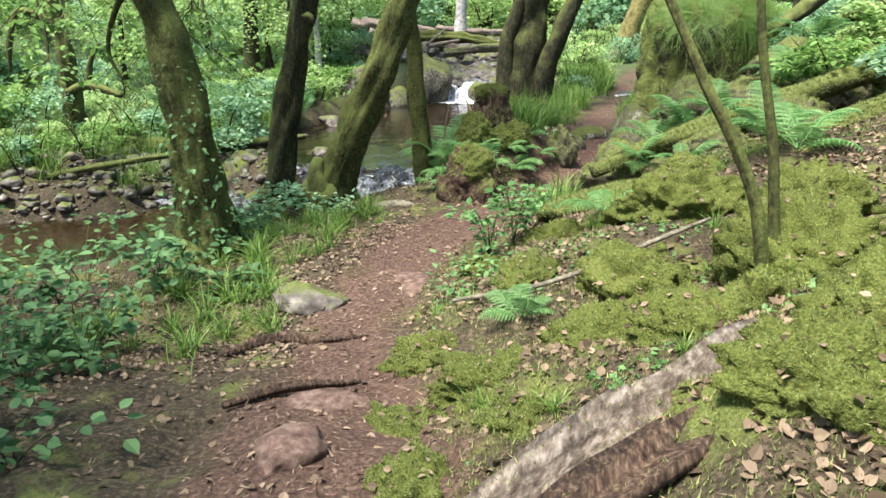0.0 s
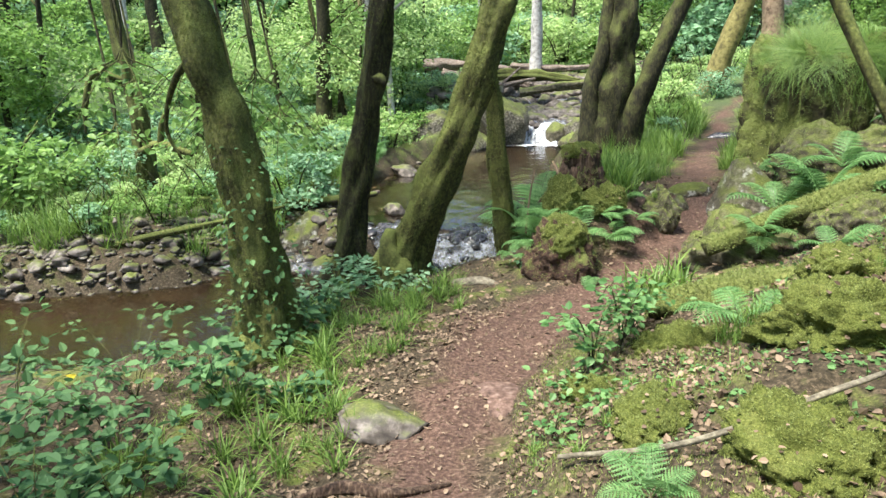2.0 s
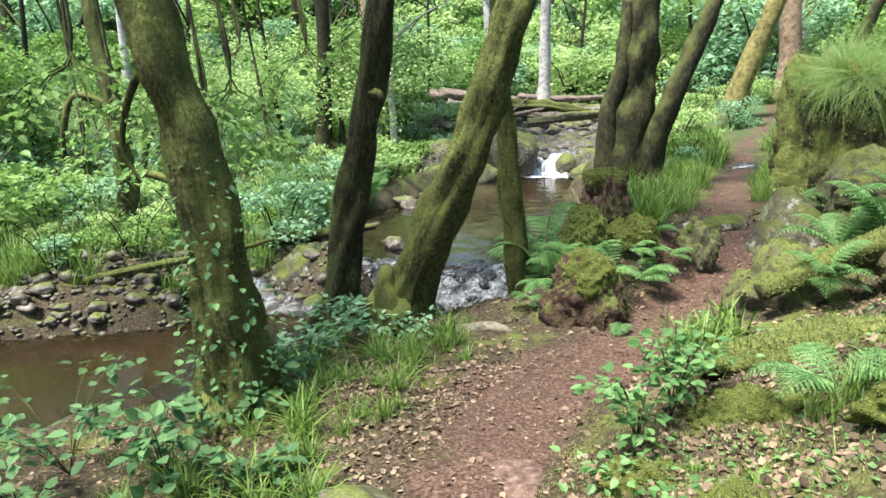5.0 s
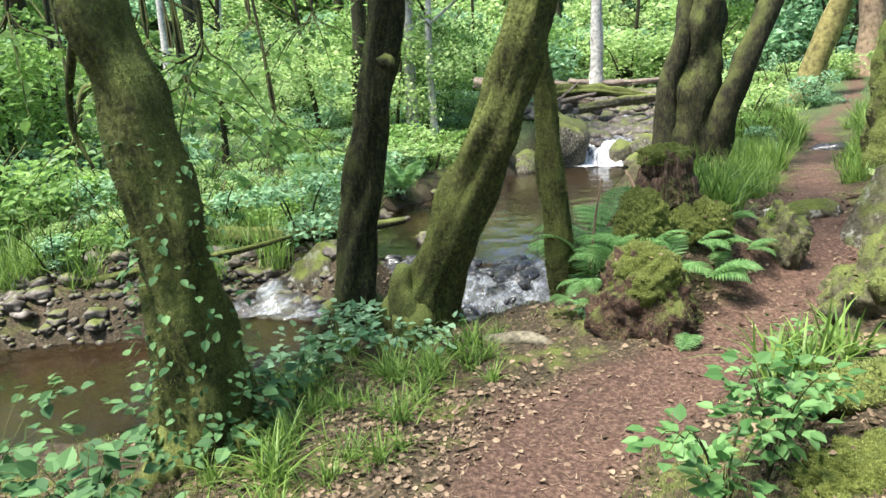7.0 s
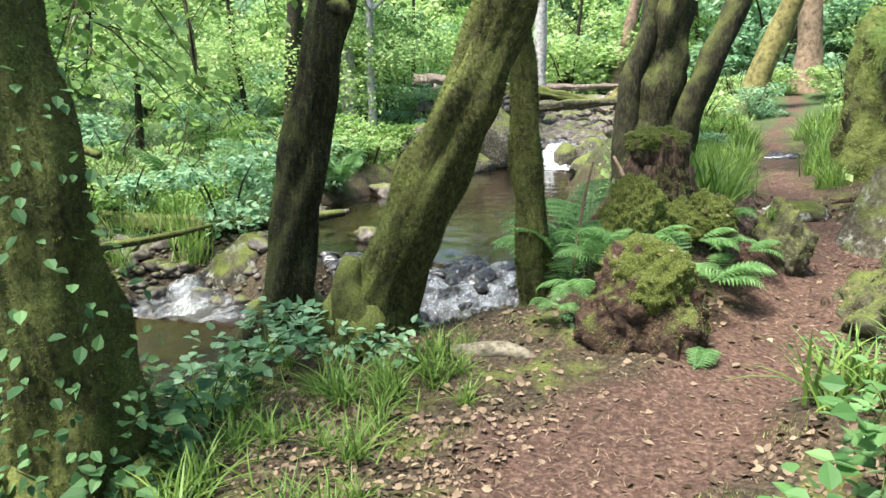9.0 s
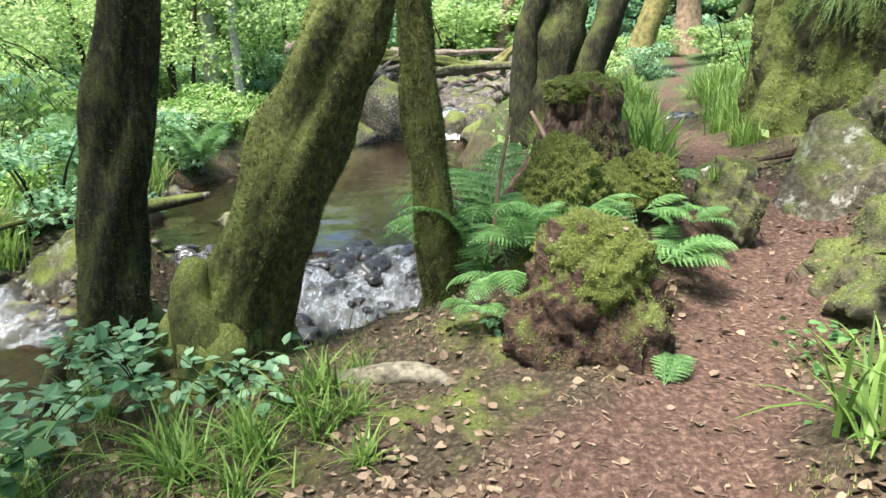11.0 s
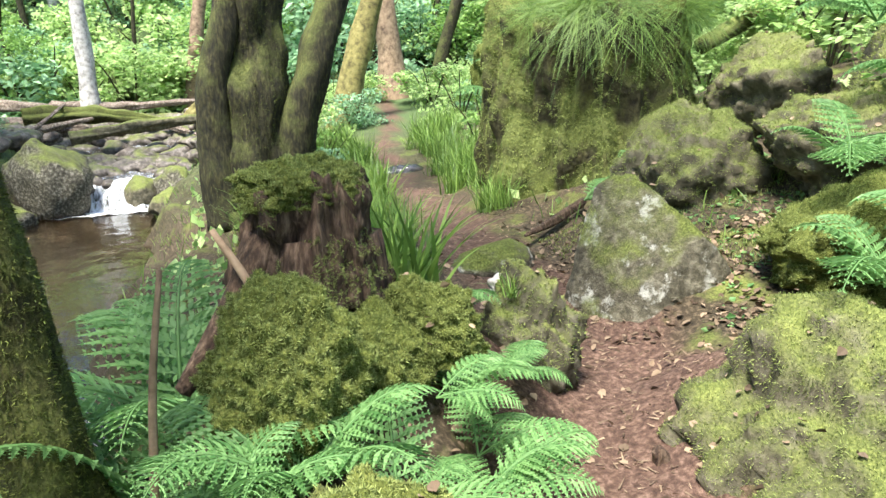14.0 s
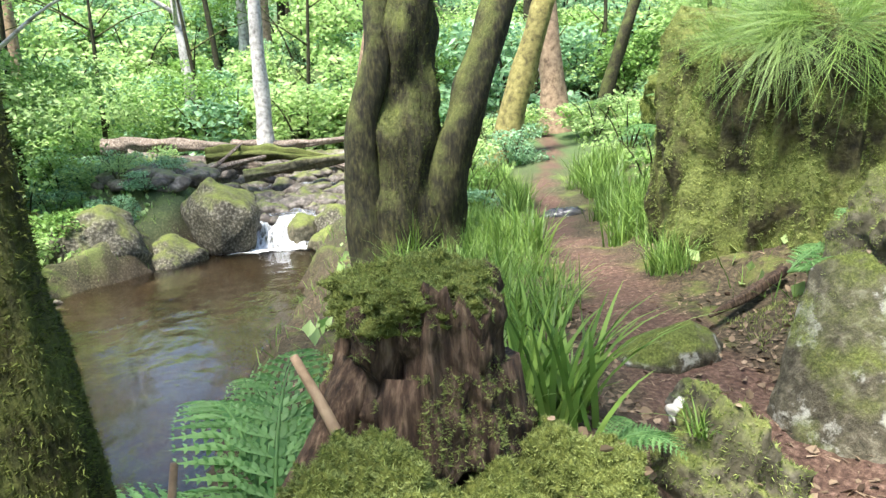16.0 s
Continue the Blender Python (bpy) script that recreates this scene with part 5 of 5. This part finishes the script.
wood_tree(-6.5, 17.0, 0.2, 8, (0.3, 0), BARK_DARK, 6, "dark tree at the pool's far side", False)
wood_tree(-5.4, 17.6, 0.14, 8, (0.2, 0), BARK_PALE, 7, "slim grey tree at the pool's far side", low=0.65)
wood_tree(-4.7, 17.2, 0.09, 6, (0.1, 0), BARK_PALE, 8, "thin grey sapling at the pool's far side", low=0.7, scale=0.7)
for k in range(46):
    x, y = rg.uniform(-24, 22), rg.uniform(20, 48)
    if -3 < x < 7 and y < 28 or stream_at(np.array([x]), np.array([y]))[0][0] < 2.5:
        continue
    wood_tree(x, y, rg.uniform(0.1, 0.26), rg.uniform(8, 14), (rg.uniform(-1, 1), 0), rg.choice((BARK_DARK, BARK_TAN, BARK_DARK, BARK_PALE)), 100 + k, "tall woodland tree on the far slope", k % 5 == 0, low=rg.uniform(0.3, 0.6))
# (6.2, 4.0) and the last two are unseen, added to shade the near ground.
for k, (x, y) in enumerate([(-13, 14), (-15, 6), (10, 10), (12, 16), (6.2, 4.0), (11, -4), (-6.5, -4), (0, -7), (6, -6), (-14, -3), (13, 23), (4.2, -2.6), (-3.2, -2.4)]):
    wood_tree(x, y, 0.2, 10, (rg.uniform(-1, 1), 0), rg.choice((BARK, BARK_DARK)), 200 + k, "leafy-crowned woodland tree from a set partly added unseen for shade", low=0.4)

for k in range(8):
    x, y = rg.uniform(-11, -4.2), rg.uniform(11, 22)
    wood_tree(x, y, rg.uniform(0.04, 0.08), rg.uniform(4, 6), (rg.uniform(-0.8, 0.8), 0), BARK_DARK, 300 + k, "young leafy tree with low boughs across the stream", low=0.12, scale=0.55)
for k, (x, y) in enumerate([(-3.5, 26), (-1.0, 27.5), (1.5, 27), (3.0, 26.5), (5.0, 28), (8.0, 27), (-6, 25), (-9, 24), (10, 24), (7.5, 19), (9.5, 15), (8, 12)]):
    wood_tree(x, y, 0.07, 6, (rg.uniform(-0.8, 0.8), 0), BARK_DARK, 340 + k, "young leafy tree on the wooded slope", k % 2 == 0, low=0.1, scale=0.6)

# ---- litter and fine growth on the ground ----
def litter(name, n, x0, x1, y0, y1, lo, hi, material, label, weight, flat=0.25, shape=LEAF4, width=1.2, category="leaf litter", up=False):
    x, y = rng.uniform(x0, x1, n * 4), rng.uniform(y0, y1, n * 4)
    keep = rng.uniform(0, 1, n * 4) < weight(x, y)
    x, y = x[keep][:n], y[keep][:n]
    z = height(x, y) + 0.006
    m = len(x)
    f = rng.normal(0, 1, (m, 3)) * np.array([1, 1, flat]) + (np.array([0, 0, 2.2]) if up else 0)
    ob = new(name, mesh_of(name, *scatter(shape, np.column_stack([x, y, z]), f, rng.uniform(lo, hi, m), width), material, False))
    return tagged(ob, label, category, kind="stuff")

def dry(x, y):
    return (height(x, y) > -0.6) * 1.0

litter("leaf_litter", 17000, -2.6, 5, -1.5, 10, 0.018, 0.055, LITTER, "dry brown leaves scattered on the forest floor", lambda x, y: dry(x, y) * np.where(np.abs(path_off(x, y)) < 0.3, 0.18, 0.25 + 0.75 * smooth(-0.2, 0.5, waves(x, y, 0.9))), 0.45, LEAF6)
litter("leaf_litter", 12000, 0.7, 4.2, 0.2, 8.5, 0.018, 0.055, LITTER, "curled pale brown oak leaves drifted between the moss hummocks", lambda x, y: (path_off(x, y) > np.where(y > 6, 0.7, 0.4)) * smooth(-0.35, 0.3, waves(x * 1.2 + 1, y, 1.3)), 0.6, LEAF6)
litter("leaf_litter", 4000, -1.6, 0.4, 2.2, 5.6, 0.015, 0.045, LITTER, "dry straw-brown leaves among the bank grass", lambda x, y: dry(x, y) * (path_off(x, y) < -0.3), 0.6, LEAF6)
litter("twig_litter", 9000, -1.5, 4, -1, 13, 0.015, 0.055, LITTER, "bark chips and twigs on the trodden path", lambda x, y: dry(x, y) * np.where(np.abs(path_off(x, y)) < 0.55, 0.9, 0.15), 0.12, HAIR, 0.7)
litter("moss_carpet", 75000, 0.5, 5, -1, 9.5, 0.012, 0.03, MOSS_FUZZ, "patchy carpet of yellow-green moss", lambda x, y: dry(x, y) * (path_off(x, y) > 0.42) * smooth(0.0, 0.45, waves(x + 5, y, 0.8) + 0.35), 0.5, HAIR, 1.0, "moss", True)
litter("moss_carpet", 9000, -2.6, 0, 3, 8, 0.012, 0.03, MOSS_FUZZ, "patchy moss on the stream bank", lambda x, y: (height(x, y) > -0.55) * (path_off(x, y) < -0.6) * smooth(0.1, 0.6, waves(x + 5, y, 1.1)), 0.5, HAIR, 1.0, "moss", True)
litter("small_herbs", 8000, 0.6, 6, 0, 10, 0.02, 0.05, FERN, "tiny green seedlings among the moss", lambda x, y: (path_off(x, y) > 0.5) * smooth(0.0, 0.8, waves(x - 2, y + 1, 1.0)), 0.3, LEAF4, 1.3, "herbs")
litter("fine_grass", 9000, -9, 6, 2, 22, 0.06, 0.18, GRASS, "fine grass blades on the banks", lambda x, y: (height(x, y) > -0.4) * (np.abs(path_off(x, y)) > 0.55) * np.where(y > 8.5, 0.8, np.where(x < -0.4, 0.5, 0.06)), 0.6, BLADE, 0.05, "grass", True)
litter("ground_herbs", 32000, -16, 14, 8.8, 34, 0.05, 0.13, LEAF_SUNLIT, "bright leafy herbs covering the woodland floor", lambda x, y: (height(x, y) > -0.3) * (np.abs(path_off(x, y)) > 0.6) * (stream_at(x, y)[0] > stream_at(x, y)[2] + 0.5) * np.where((x > 2.5) & (y < 13), 0.25, 1.0), 0.7, LEAF4, 1.3, "herbs", True)
